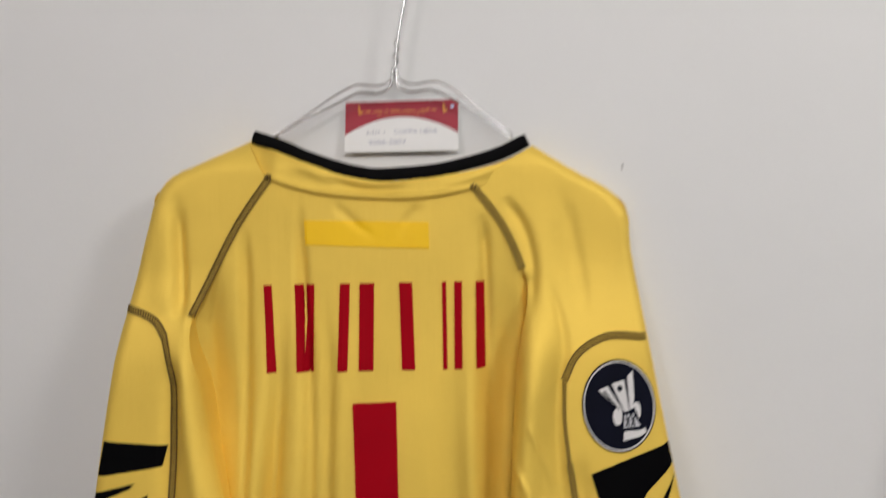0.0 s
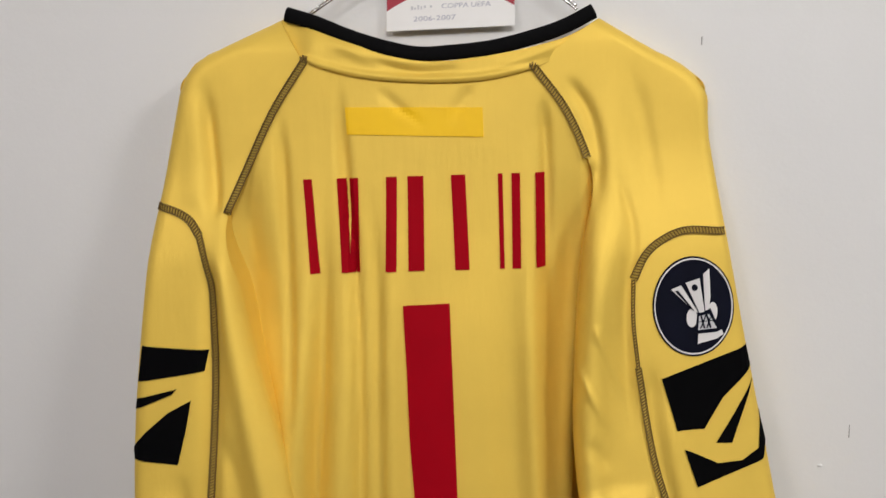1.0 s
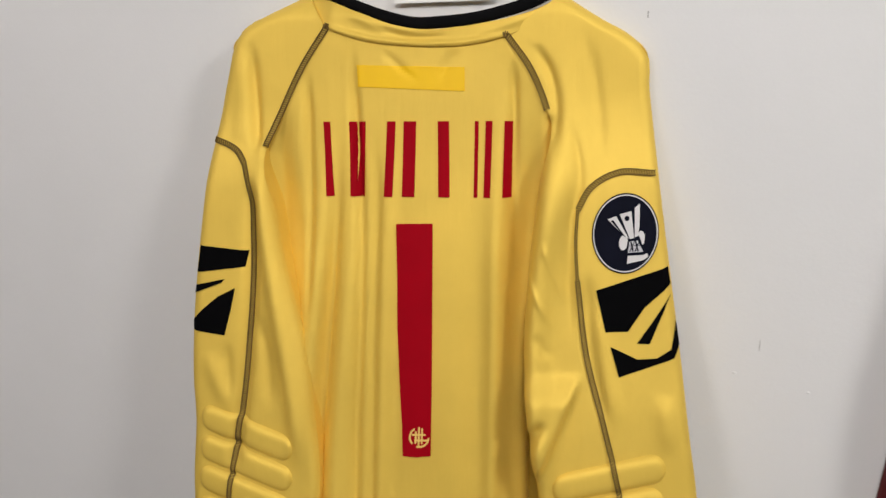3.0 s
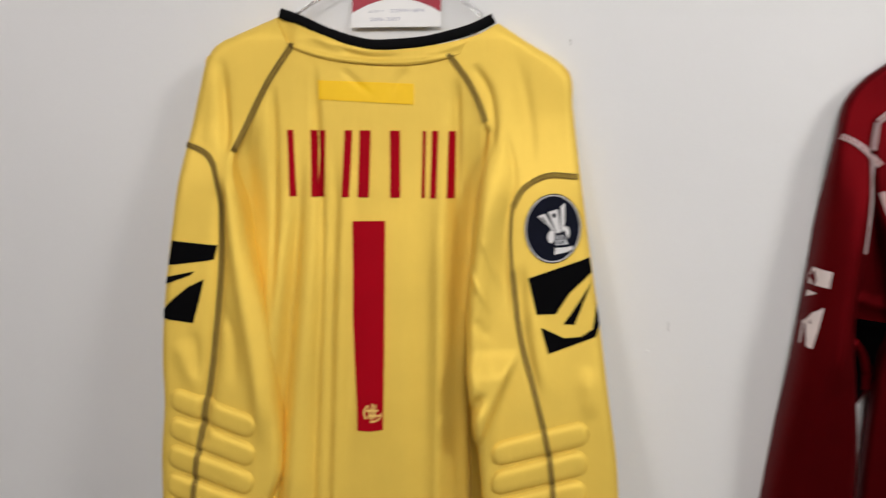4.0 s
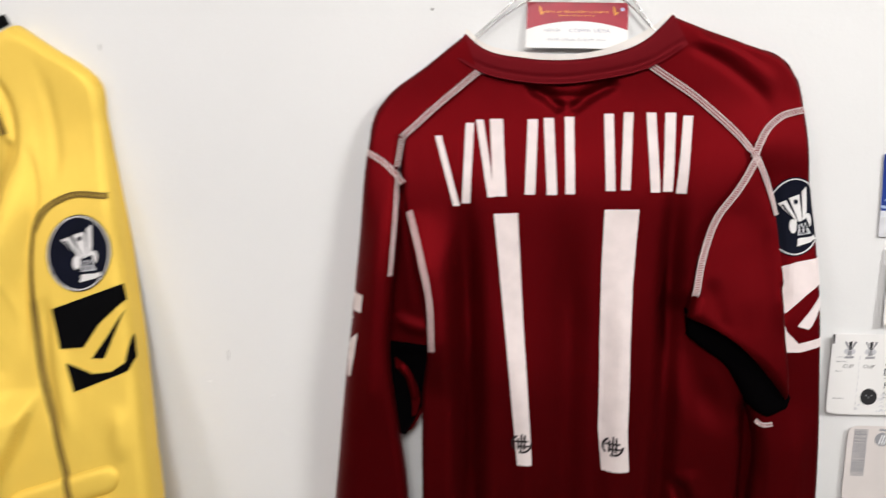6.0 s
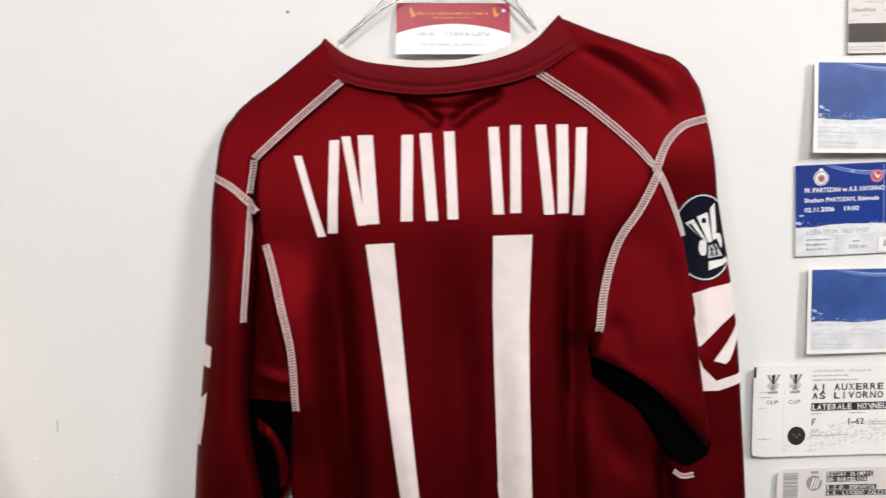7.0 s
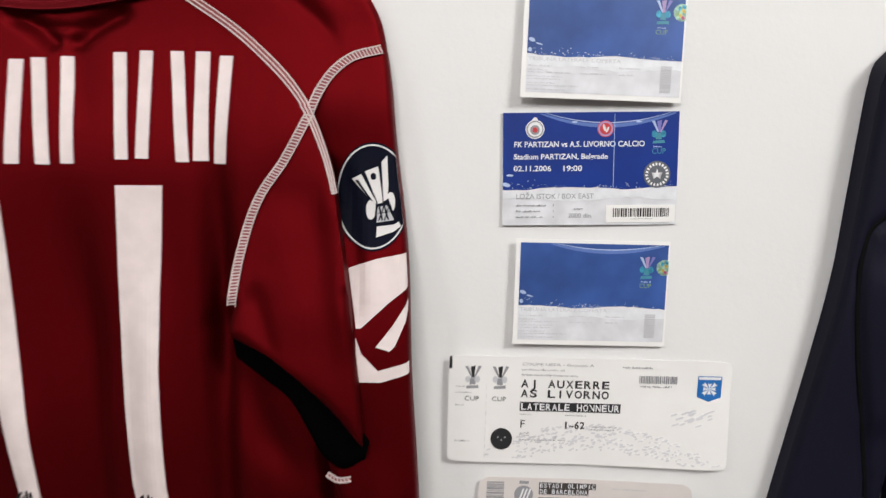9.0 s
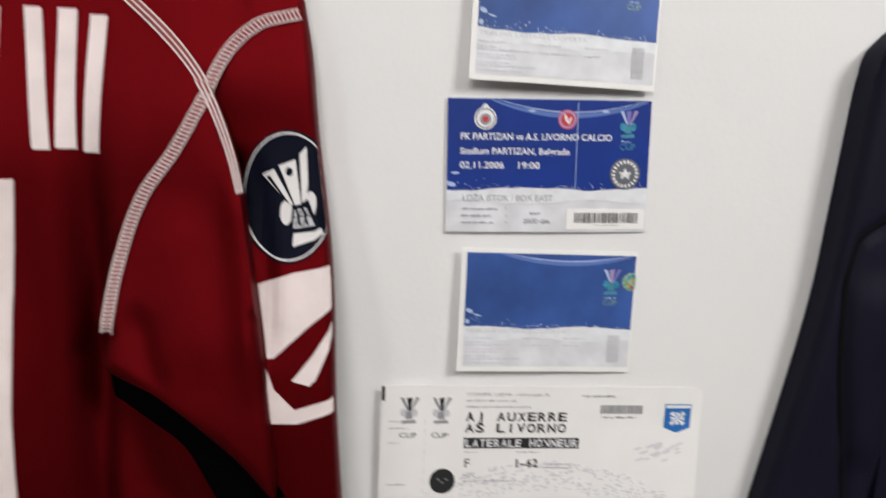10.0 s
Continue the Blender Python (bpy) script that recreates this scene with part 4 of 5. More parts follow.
        crest(c[0], c[1], 0.0118, body_depth, CREST_BLACK, number)

    # sleeve badge and white prints
    xs = curve_through(out_r, 80)
    order = np.argsort(xs[:, 1])

    def clip_right(x, z):
        return min(x, float(np.interp(z, xs[order, 1], xs[order, 0])) - 0.0006)

    badge(0.9710, 1.393, 0.0300, 0.0420, -0.02, right_depth, sleeve_r, clip_right)
    for p in ([(0.953, 1.337), (0.975, 1.345), (0.999, 1.350), (1.001, 1.324), (0.985, 1.311), (0.964, 1.291), (0.960, 1.291), (0.957, 1.310)],
              [(1.002, 1.315), (0.999, 1.297), (0.991, 1.278), (0.987, 1.274), (0.976, 1.277), (0.989, 1.294)],
              [(0.960, 1.284), (0.965, 1.271), (0.978, 1.2580), (1.004, 1.266), (1.004, 1.257), (0.980, 1.249), (0.962, 1.249)]):
        decal("sleeve_print", [p], right_depth, PINK_PRINT, sleeve_r, "white printed angular mark", edge=clip_right)
    for p in ([(0.4955, 1.304), (0.5085, 1.302), (0.5065, 1.283), (0.4925, 1.284)], [(0.4915, 1.276), (0.4965, 1.275), (0.4910, 1.268)], [(0.5025, 1.260), (0.4990, 1.236), (0.4940, 1.210), (0.4860, 1.212), (0.4885, 1.238), (0.4940, 1.252)]):
        decal("sleeve_print", [p], left_depth, PINK_PRINT, sleeve_l, "white printed angular mark")
    return shirt


garnet_shirt()


# ---------------------------------------------------------------- navy shirt
def navy_shirt():
    shirt = thing("football_shirt", "dark navy long-sleeved shirt hung on the wall", "shirt", "shirts on the wall")

    def base(x, z):
        return -0.030 + 0.004 * smooth_step(1.45, 1.15, z)

    out_l = [(1.440, 1.575), (1.405, 1.545), (1.375, 1.520), (1.358, 1.503), (1.3545, 1.480), (1.3520, 1.450), (1.3470, 1.384), (1.3440, 1.345), (1.3390, 1.308), (1.3310, 1.262), (1.3225, 1.216), (1.3130, 1.165), (1.298, 1.080), (1.284, 0.990), (1.272, 0.900)]
    in_l = [(1.462, 1.530), (1.430, 1.490), (1.410, 1.450), (1.400, 1.400), (1.400, 1.350), (1.405, 1.300), (1.405, 1.250), (1.400, 1.200), (1.385, 1.100), (1.370, 1.000), (1.360, 0.950), (1.350, 0.900)]
    body_l = [(1.462, 1.530), (1.430, 1.490), (1.410, 1.450), (1.400, 1.400), (1.400, 1.200), (1.402, 1.050), (1.402, 0.880)]
    body_r = [(1.640, 1.530), (1.672, 1.490), (1.692, 1.450), (1.700, 1.400), (1.700, 1.200), (1.702, 1.050), (1.702, 0.880)]
    out_r = [(3.104 - x, z) for x, z in out_l]
    in_r = [(3.104 - x, z) for x, z in in_l]
    shell("body", body_l, body_r, cloth(lambda x, z: base(x, z) + 0.004), 0.014, NAVY, shirt, 50, 90)
    piping = [(1.385, 1.396), (1.370, 1.389), (1.358, 1.378), (1.353, 1.358), (1.3525, 1.325), (1.356, 1.287), (1.363, 1.240), (1.372, 1.196), (1.378, 1.157), (1.376, 1.060), (1.366, 0.960)]
    left = cloth(base, [(out_l, 0.010), (in_l[3:], 0.012)], [(piping, 0.004, -0.004, 0.05, 0.05), ([(1.375, 1.36), (1.372, 1.28), (1.38, 1.2)], 0.015, 0.006, 0.2, 0.2)])
    sleeve = shell("sleeve", out_l, in_l, left, 0.02, NAVY, shirt, 44, 140)
    tube("piping", [(x, float(left(x, z)) - 0.0004, z) for x, z in piping], 0.0022, BLACK_RIB, sleeve, "black piping", n=80, flat=0.6)
    right = cloth(base, [(out_r, 0.016)])
    shell("sleeve", out_r, in_r, right, 0.02, NAVY, shirt, 30, 90)
    tube("collar", [(x, float(base(x, z)) - 0.002, z) for x, z in ((1.440, 1.572), (1.480, 1.548), (1.552, 1.532), (1.624, 1.548), (1.664, 1.572))], 0.010, BLACK_RIB, shirt, "dark ribbed collar", n=50, sides=12, flat=0.5)
    return shirt


navy_shirt()
wire_hanger(1.552, 1.775, (0.110, 0.110), 0.056, 1.624, -0.030, "bent galvanised wire hanger holding the navy shirt")


# ---------------------------------------------------------------- tickets and cards
def text_faces(words, size, wide=0.0, bold=0.0):
    """Vertices and faces of a line of writing from its left end on the base line; wide fits it to a width."""
    data = bpy.data.curves.new("writing", "FONT")
    data.body, data.size, data.resolution_u, data.offset = words, size, 3, bold
    ob = new("writing", data)
    bpy.context.view_layer.update()
    me = bpy.data.meshes.new_from_object(ob.evaluated_get(bpy.context.evaluated_depsgraph_get()))
    verts, faces = [tuple(v.co) for v in me.vertices], [tuple(p.vertices) for p in me.polygons]
    bpy.data.objects.remove(ob)
    bpy.data.curves.remove(data)
    bpy.data.meshes.remove(me)
    span = max(v[0] for v in verts) - min(v[0] for v in verts)
    k = wide / span if wide else 1.0
    return [(v[0] * k, v[1]) for v in verts], faces


class Sheet:
    """A printed card on the wall: its own flat coordinates in metres from its middle, lift(u, v) off the wall, turned by a small angle."""

    def __init__(self, name, label, category, cx, cz, w, h, turn, lift, group="", paper=PAPER, corner=0.0):
        self.ob, self.lift, self.w, self.h = thing(name, label, category, group), lift, w, h
        self.ob.matrix_world = pose(cx, 0, cz, 0, turn, 0)
        n, m = 24, 18
        verts, faces = [], []
        for side in (0.0004, 0.0):
            for j in range(m):
                for i in range(n):
                    u, v = (i / (n - 1) - 0.5) * w, (j / (m - 1) - 0.5) * h
                    if corner:
                        ex, ez = max(0, abs(u) - (w / 2 - corner)), max(0, abs(v) - (h / 2 - corner))
                        d = math.hypot(ex, ez)
                        if d > corner:
                            u -= math.copysign(ex * (1 - corner / d), u)
                            v -= math.copysign(ez * (1 - corner / d), v)
                    verts.append((u, -lift(u, v) - side - 0.0004, v))
        k = n * m
        for j in range(m - 1):
            for i in range(n - 1):
                q = (j * n + i, j * n + i + 1, (j + 1) * n + i + 1, (j + 1) * n + i)
                faces += [q, tuple(a + k for a in q[::-1])]
        ring = list(range(n)) + [j * n + n - 1 for j in range(1, m)] + [(m - 1) * n + i for i in range(n - 2, -1, -1)] + [j * n for j in range(m - 2, 0, -1)]
        m2 = len(verts)
        verts += [verts[a] for a in ring] + [verts[a + k] for a in ring]
        for a in range(len(ring)):
            b = (a + 1) % len(ring)
            faces.append((m2 + b, m2 + a, m2 + a + len(ring), m2 + b + len(ring)))
        mesh_part("paper", verts, faces, paper, self.ob)

    def ink(self, name, polys, mat, layer=1, label="", cell=0.008):
        proud = 0.0008 + 0.00010 * layer
        ob = decal(name, polys, lambda x, z: np.array([-self.lift(a, b) for a, b in zip(np.ravel(x), np.ravel(z))]) - proud, mat, self.ob, label, 0.00018, cell)
        return tagged(ob, label, kind="stuff") if len(polys) > 9 else ob

    def letter(self, words, u, v, size, mat, layer=2, wide=0.0, name="writing", turn=0.0):
        flat, faces = text_faces(words, size, wide, size * 0.02 if mat is WHITE_INK else 0.0)
        c, s = math.cos(radians(turn)), math.sin(radians(turn))
        pts = [(u + c * a - s * b, v + s * a + c * b) for a, b in flat]
        proud = 0.0008 + 0.00010 * layer
        verts = [(a, -self.lift(a, b) - proud, b) for a, b in pts]
        return mesh_part(name, verts, faces, mat, self.ob, "printed line of writing", smooth=False)

    def mono(self, words, u, v, size, pitch, mat, layer=2):
        """A line in a typewriter face: every letter in a cell of the same width."""
        proud, verts, faces = 0.0008 + 0.00010 * layer, [], []
        for k, ch in enumerate(words):
            if ch == " ":
                continue
            flat, fs = text_faces(ch, size, 0.0, size * 0.026)
            span = max(a for a, b in flat) - min(a for a, b in flat)
            narrow = min(span * (1.6 if ch not in "IJ1." else 1.1), pitch * 0.82) / pitch
            flat = [(a * narrow * pitch / span, b) for a, b in flat]
            x0 = min(a for a, b in flat)
            n = len(verts)
            for a, b in flat:
                x = u + pitch * (k + (1 - narrow) / 2) + a - x0
                verts.append((x, -self.lift(x, v + b) - proud, v + b))
            faces += [tuple(i + n for i in f) for f in fs]
        return mesh_part("writing", verts, faces, mat, self.ob, "line of typewriter capitals", smooth=False)

    def lines(self, u, v, widths, pitch, tall, mat, layer=2, seed=1, name="small_print"):
        """Rows of writing too small to read, as short bars."""
        rng, polys = random.Random(seed), []
        for k, w in enumerate(widths):
            x = u
            g = tall * 0.55
            while x < u + w:
                for _ in range(rng.randint(3, 9)):
                    lo, hi = rng.choice(((0, 0.75), (0, 0.75), (0, 1.0), (0.3, 0.8), (0, 0.45)))
                    if x + g < u + w:
                        polys.append(rect(x, x + g * rng.uniform(0.5, 1.0), v - k * pitch + lo * tall, v - k * pitch + hi * tall))
                    x += g * 1.35
                x += g * 1.3
        return self.ink(name, polys, mat, layer, cell=0.05)

    def barcode(self, u, v, w, h, mat, upright=True, seed=3, layer=3):
        rng, polys, x = random.Random(seed), [], 0.0
        span = w if upright else h
        while x < span:
            t = rng.choice((0.0005, 0.0008, 0.0013)) * (span / 0.04) ** 0.5
            e = min(x + t, span)
            polys.append(rect(u + x, u + e, v, v + h) if upright else rect(u, u + w, v + x, v + e))
            x += t + rng.choice((0.0006, 0.0009)) * (span / 0.04) ** 0.5
        return self.ink("barcode", polys, mat, layer, cell=0.05)


def cup_mark(sheet, u, v, h, mats, layer=3, low=None):
    """Small plain cup shape of three flares, two lobes and a foot."""
    def at(p):
        return [(u + a * h * 0.42, v + b * h * 0.5) for a, b in p]
    for p, m in zip(([(-0.75, 0.95), (-0.45, 0.95), (0.0, 0.0), (-0.15, 0.0)], [(-0.2, 0.9), (0.25, 1.0), (0.15, 0.0), (-0.05, 0.0)], [(0.55, 1.0), (0.85, 0.95), (0.22, 0.0), (0.12, 0.0)]), mats):
        sheet.ink("cup_flare", [at(p)], m, layer)
    sheet.ink("cup_lobe", [at([(-0.45 + 0.28 * math.cos(k * 0.785), -0.15 + 0.3 * math.sin(k * 0.785)) for k in range(8)]), at([(0.45 + 0.28 * math.cos(k * 0.785), -0.15 + 0.3 * math.sin(k * 0.785)) for k in range(8)])], low[0] if low else mats[0], layer)
    sheet.ink("cup_foot", [at([(-0.25, -0.05), (0.25, -0.05), (0.3, -0.6), (-0.3, -0.6)]), at([(-0.55, -0.72), (0.55, -0.66), (0.6, -0.9), (-0.6, -0.95)])], low[1] if low else mats[1], layer)


def wavy(u0, u1, top, low, amp, seed, n=28):
    """A field with a straight top and a ragged lower edge."""
    rng = random.Random(seed)
    edge = [(u0 + (u1 - u0) * k / n, low + amp * math.sin(k * 0.35 + seed) + rng.uniform(-amp, amp) * 0.5) for k in range(n + 1)]
    return [(u0, top)] + edge + [(u1, top)]


def snow(sheet, u0, u1, v, seed):
    """White flecks thrown up along the ragged edge between the blue field and the pale strip."""
    rng, polys = random.Random(seed + 90), []
    for k in range(110):
        u = u0 + 0.003 + (u1 - u0 - 0.006) * rng.random()
        d = abs(rng.gauss(0, 0.0022)) * (1.6 if (u - u0) < 0.3 * (u1 - u0) else 0.9)
        polys.append(oval(u, v + d - 0.001, rng.uniform(0.0002, 0.0008), rng.uniform(0.00012, 0.00030), 6, rng.uniform(-0.6, 0.6)))
    sheet.ink("snow_drift", [wavy(u0, u1, v + 0.0002, v - 0.009, 0.0012, seed + 3)], SNOW, 2, "white snowy edge")
    sheet.ink("snow_spray", polys, SNOW, 4, "white snow flecks", cell=0.05)


def arc_band(u0, u1, v_end, sag, t, n=16):
    """A thin band along a shallow arc that hangs from the top edge."""
    top, low = [], []
    for k in range(n + 1):
        bow = 1 - (2 * k / n - 1) ** 2
        u, v = u0 + (u1 - u0) * k / n, v_end - sag * bow
        top.append((u, v))
        low.append((u, v - t * (0.4 + 0.6 * bow)))
    return [top + low[::-1]]


def arc_glow(sheet, u0, u1, v, sag):
    """A shallow arc of light under the top edge: a wide dim band with a thin bright line in it."""
    sheet.ink("light_band", arc_band(u0, u1, v, sag, 0.0030), BLUE_MID, 4, cell=0.03)
    sheet.ink("light_arc", arc_band(u0 + 0.004, u1 - 0.003, v, sag * 0.86, 0.0008), BLUE_PALE, 5, cell=0.03)


def rounded(cx, cz, r, n=20):
    return oval(cx, cz, r, r, n)


def plain_ticket(cx, cz, w, h, turn, lift, seed):
    """White-bordered ticket with a blank dull blue field over a pale snowy strip."""
    s = Sheet("ticket", "white-bordered match ticket with a plain blue field", "ticket", cx, cz, w, h, turn, lift, "tickets on the wall")
    l, r, t, b = -w / 2 + 0.0038, w / 2 - 0.0015, h / 2 - 0.003, -h / 2 + 0.004
    e = -h / 2 + 0.0325
    s.ink("pale_field", [rect(l, r, b, b + 0.036)], PAPER_GREY, 1, "pale grey snowy strip")
    s.ink("blue_field", [wavy(l, r, t, e, 0.0009, seed)], BLUE_DULL, 3, "dull blue printed field")
    arc_glow(s, -0.034, 0.058, t, 0.0050)
    for g in (oval(l + 0.0032, e + 0.0115, 0.0028, 0.0015, 10, -0.4), oval(l + 0.0090, e + 0.0085, 0.0030, 0.0006, 10, -0.25), oval(l + 0.0020, e + 0.0040, 0.0016, 0.0018, 8)):
        s.ink("glint", [g], BLUE_PALE, 5, cell=0.03)
    cup_mark(s, w / 2 - 0.0185, t - 0.0190, 0.019, (BLUE_PALE, ROSE, VIOLET), 6, (CYAN, TEAL))
    s.lines(w / 2 - 0.0225, t - 0.0312, (0.008,), 0.003, 0.0016, BLUE_PALE, 5, seed + 9)
    s.letter("CUP", w / 2 - 0.0238, t - 0.0355, 0.0050, LIME, 5, 0.0095)
    snow(s, l, r, e, seed)
    s.ink("hologram", [[(min(a, w / 2 - 0.0006), b2) for a, b2 in rounded(w / 2 - 0.004, t - 0.0185, 0.0066)]], HOLO, 5, "shiny hologram sticker")
    for a, b2, m in ((-0.0058, 0.0030, CYAN), (-0.0030, -0.0040, MAGENTA), (-0.0075, -0.0015, LIME), (-0.0028, 0.0012, GOLD_FOIL), (-0.0050, -0.0022, GOLD_FOIL), (-0.0024, 0.0042, CYAN)):
        s.ink("foil_patch", [oval(w / 2 + a, t - 0.0185 + b2, 0.0017, 0.0012, 10, a * 300)], m, 6, cell=0.05)
    s.letter("TRIBUNA LATERALE COPERTA", l + 0.001, e - 0.0042, 0.0042, INK_PALE, 5, 0.072)
    s.lines(l + 0.001, e - 0.0115, (0.016, 0.028, 0.022, 0.030), 0.0050, 0.0011, INK_PALE, 5, seed + 20)
    s.lines(l + 0.001, e - 0.0085, (0.020, 0.034, 0.026, 0.040), 0.0050, 0.0012, INK_PALE, 5, seed)
    s.lines(l + 0.042, e - 0.0085, (0.014, 0.020), 0.0050, 0.0012, INK_PALE, 5, seed + 5)
    s.lines(l + 0.072, e - 0.0085, (0.016, 0.012), 0.0050, 0.0012, INK_PALE, 5, seed + 6)
    s.barcode(w / 2 - 0.0175, b + 0.0035, 0.0085, 0.020, INK_PALE, False, seed, 5)
    return s


def flat(u, v):
    return 0.0


def lifted(a, b, c=0.0):
    """Card that stands off the wall: a at its left edge, b more at its foot, c for a bow along its width."""
    return lambda u, v: max(0.0, a * (0.55 - u / 0.14) + b * max(0, 0.045 - v) / 0.09 + c * math.cos(u * 26))


plain_ticket(1.1480, 1.5160, 0.126, 0.090, 1.0, lifted(0.0058, 0.0050, 0.0012), 2)
plain_ticket(1.1485, 1.3155, 0.126, 0.088, 0.3, lifted(0.0058, 0.0020), 7)

# match ticket in deep blue
s = Sheet("ticket", "deep blue printed match ticket with white writing and barcode", "ticket", 1.1430, 1.4170, 0.1405, 0.0905, -1.6, lifted(0.0012, 0.0010, 0.0006), "tickets on the wall", PAPER_GREY)
L, T = -0.07025, 0.04525
s.ink("blue_field", [wavy(L + 0.0004, -L - 0.0004, T - 0.0004, T - 0.0605, 0.0011, 4)], BLUE_DEEP, 3, "deep blue printed field")
arc_glow(s, -0.040, 0.067, T - 0.0006, 0.0090)
for g in (oval(-0.013, T - 0.0080, 0.0024, 0.0008, 10), oval(0.038, T - 0.0080, 0.0024, 0.0008, 10), oval(L + 0.003, T - 0.0575, 0.0035, 0.0016, 10, -0.3), oval(L + 0.006, T - 0.050, 0.003, 0.0009, 10)):
    s.ink("glint", [g], BLUE_PALE, 6, cell=0.03)
s.ink("fold_line", [rect(0.0185, 0.0189, T - 0.060, T - 0.002)], BLUE_PALE, 5, cell=0.05)
s.ink("round_crest", [rounded(-0.0445, T - 0.0135, 0.0075)], WHITE_INK, 6, "round white club crest")
s.ink("crest_ring", [rounded(-0.0445, T - 0.0135, 0.0068)], INK_GREY, 7)
s.ink("crest_band", [rounded(-0.0445, T - 0.0135, 0.0058)], WHITE_INK, 8)
s.ink("crest_middle", [rounded(-0.0445, T - 0.0140, 0.0038)], INK_GREY, 9)
s.ink("crest_star", [rounded(-0.0445, T - 0.0140, 0.0024, 5)], RED_INK, 10)
s.ink("crest_crown", [[(-0.0470, T - 0.0065), (-0.0420, T - 0.0065), (-0.0430, T - 0.0045), (-0.0445, T - 0.0038), (-0.0460, T - 0.0045)]], WHITE_INK, 7)
s.ink("round_crest", [rounded(0.0115, T - 0.0135, 0.0066)], RED_INK, 6, "round red club crest")
s.ink("crest_ring", [rounded(0.0115, T - 0.0135, 0.0060)], ROSE, 7)
s.ink("crest_middle", [rounded(0.0115, T - 0.0135, 0.0046)], RED_INK, 8)
s.ink("crest_stroke", [oval(0.0105, T - 0.0128, 0.0010, 0.0030, 10, 0.3), oval(0.0130, T - 0.0142, 0.0009, 0.0026, 10, -0.4)], BADGE_WHITE, 9, cell=0.05)
cup_mark(s, 0.0540, T - 0.0165, 0.019, (BLUE_PALE, VIOLET, ROSE), 6, (CYAN, TEAL))
s.lines(0.0500, T - 0.0285, (0.008,), 0.003, 0.0016, BLUE_PALE, 5, 77)
s.letter("CUP", 0.0487, T - 0.0335, 0.0062, TEAL, 6, 0.0108)
snow(s, L + 0.0004, -L - 0.0004, T - 0.0605, 4)
s.ink("round_crest", [rounded(0.0535, T - 0.0500, 0.0108, 26)], INK_SEAL, 7, "round grey star seal")
s.ink("seal_ring", [[(0.0535 + f * math.cos(q), T - 0.0500 + f * math.sin(q)) for q, f in ((a, 0.0094), (b, 0.0094), (b, 0.0072), (a, 0.0072))] for a, b in [(2 * math.pi * k / 20, 2 * math.pi * (k + 0.55) / 20) for k in range(20)]], WHITE_INK, 8, cell=0.05)
s.ink("seal_star", [[(0.0535 + (0.0045 if k % 2 == 0 else 0.0018) * math.sin(math.pi * k / 5), T - 0.0500 + (0.0045 if k % 2 == 0 else 0.0018) * math.cos(math.pi * k / 5)) for k in range(10)]], WHITE_INK, 8, cell=0.05)
s.letter("FK PARTIZAN vs A.S. LIVORNO CALCIO", L + 0.0090, T - 0.0275, 0.0062, WHITE_INK, 5, 0.1040)
s.letter("Stadium PARTIZAN, Belgrade", L + 0.0090, T - 0.0372, 0.0060, WHITE_INK, 5, 0.0750)
s.letter("02.11.2006", L + 0.0090, T - 0.0467, 0.0062, WHITE_INK, 5, 0.0300)
s.letter("19:00", L + 0.0475, T - 0.0467, 0.0062, WHITE_INK, 5, 0.0150)
s.letter("LOŽA ISTOK / BOX EAST", L + 0.0110, T - 0.0690, 0.0060, INK_GREY, 5, 0.0620)
s.lines(L + 0.0110, T - 0.0750, (0.026, 0.020, 0.022), 0.0047, 0.0015, INK_GREY, 5, 3)
s.lines(L + 0.0410, T - 0.0750, (0.002, 0.002, 0.002), 0.0047, 0.0017, INK_GREY, 5, 4)
s.letter("2000 din.", L + 0.0530, T - 0.0845, 0.0052, INK_GREY, 5, 0.0195)
s.lines(L + 0.058, T - 0.0780, (0.009,), 0.004, 0.0014, INK_GREY, 5, 5)
s.ink("barcode_field", [rect(0.0135, 0.0690, -T + 0.002, -T + 0.0160)], PAPER, 4)
s.barcode(0.0190, -T + 0.0065, 0.0460, 0.0070, INK, True, 9, 6)
s.lines(0.0330, -T + 0.0045, (0.018,), 0.003, 0.0008, INK_GREY, 5, 6)

# long white ticket
s = Sheet("ticket", "long white printed match ticket with a blue shield", "ticket", 1.1515, 1.2125, 0.2370, 0.0945, 0.3, lambda u, v: max(0.0, 0.0035 * (0.5 - u / 0.16) + 0.006 * max(0, u) / 0.118 * max(0, 0.02 - v) / 0.067 + 0.0015), "tickets on the wall", PAPER, 0.006)
L, T = -0.1185, 0.04725
s.ink("corner_mark", [rect(L + 0.0003, L + 0.0026, T - 0.0115, T - 0.0010)], INK, 1)
for u in (-0.0985, -0.0755):
    cup_mark(s, u, T - 0.0190, 0.0205, (INK_GREY, INK, INK_GREY), 2, (INK_PALE, INK_GREY))
    s.letter("CUP", u - 0.0065, T - 0.0395, 0.0056, INK, 2, 0.0120)
s.lines(L + 0.006, T - 0.0275, (0.011, 0.014), 0.0052, 0.0010, INK_GREY, 2, 11)
s.lines(L + 0.006, T - 0.0440, (0.008,), 0.005, 0.0010, INK_GREY, 2, 12)
s.lines(L + 0.006, T - 0.0760, (0.013,), 0.005, 0.0010, INK_GREY, 2, 13)
s.ink("fold_line", [rect(L + 0.0318, L + 0.0321, T - 0.090 + 0.0075 * k, T - 0.0855 + 0.0075 * k) for k in range(9)], INK_PALE, 2, cell=0.05)
s.ink("stamp", [oval(-0.0725, T - 0.0730, 0.0092, 0.0096, 28)], INK, 3, "round black stamp")
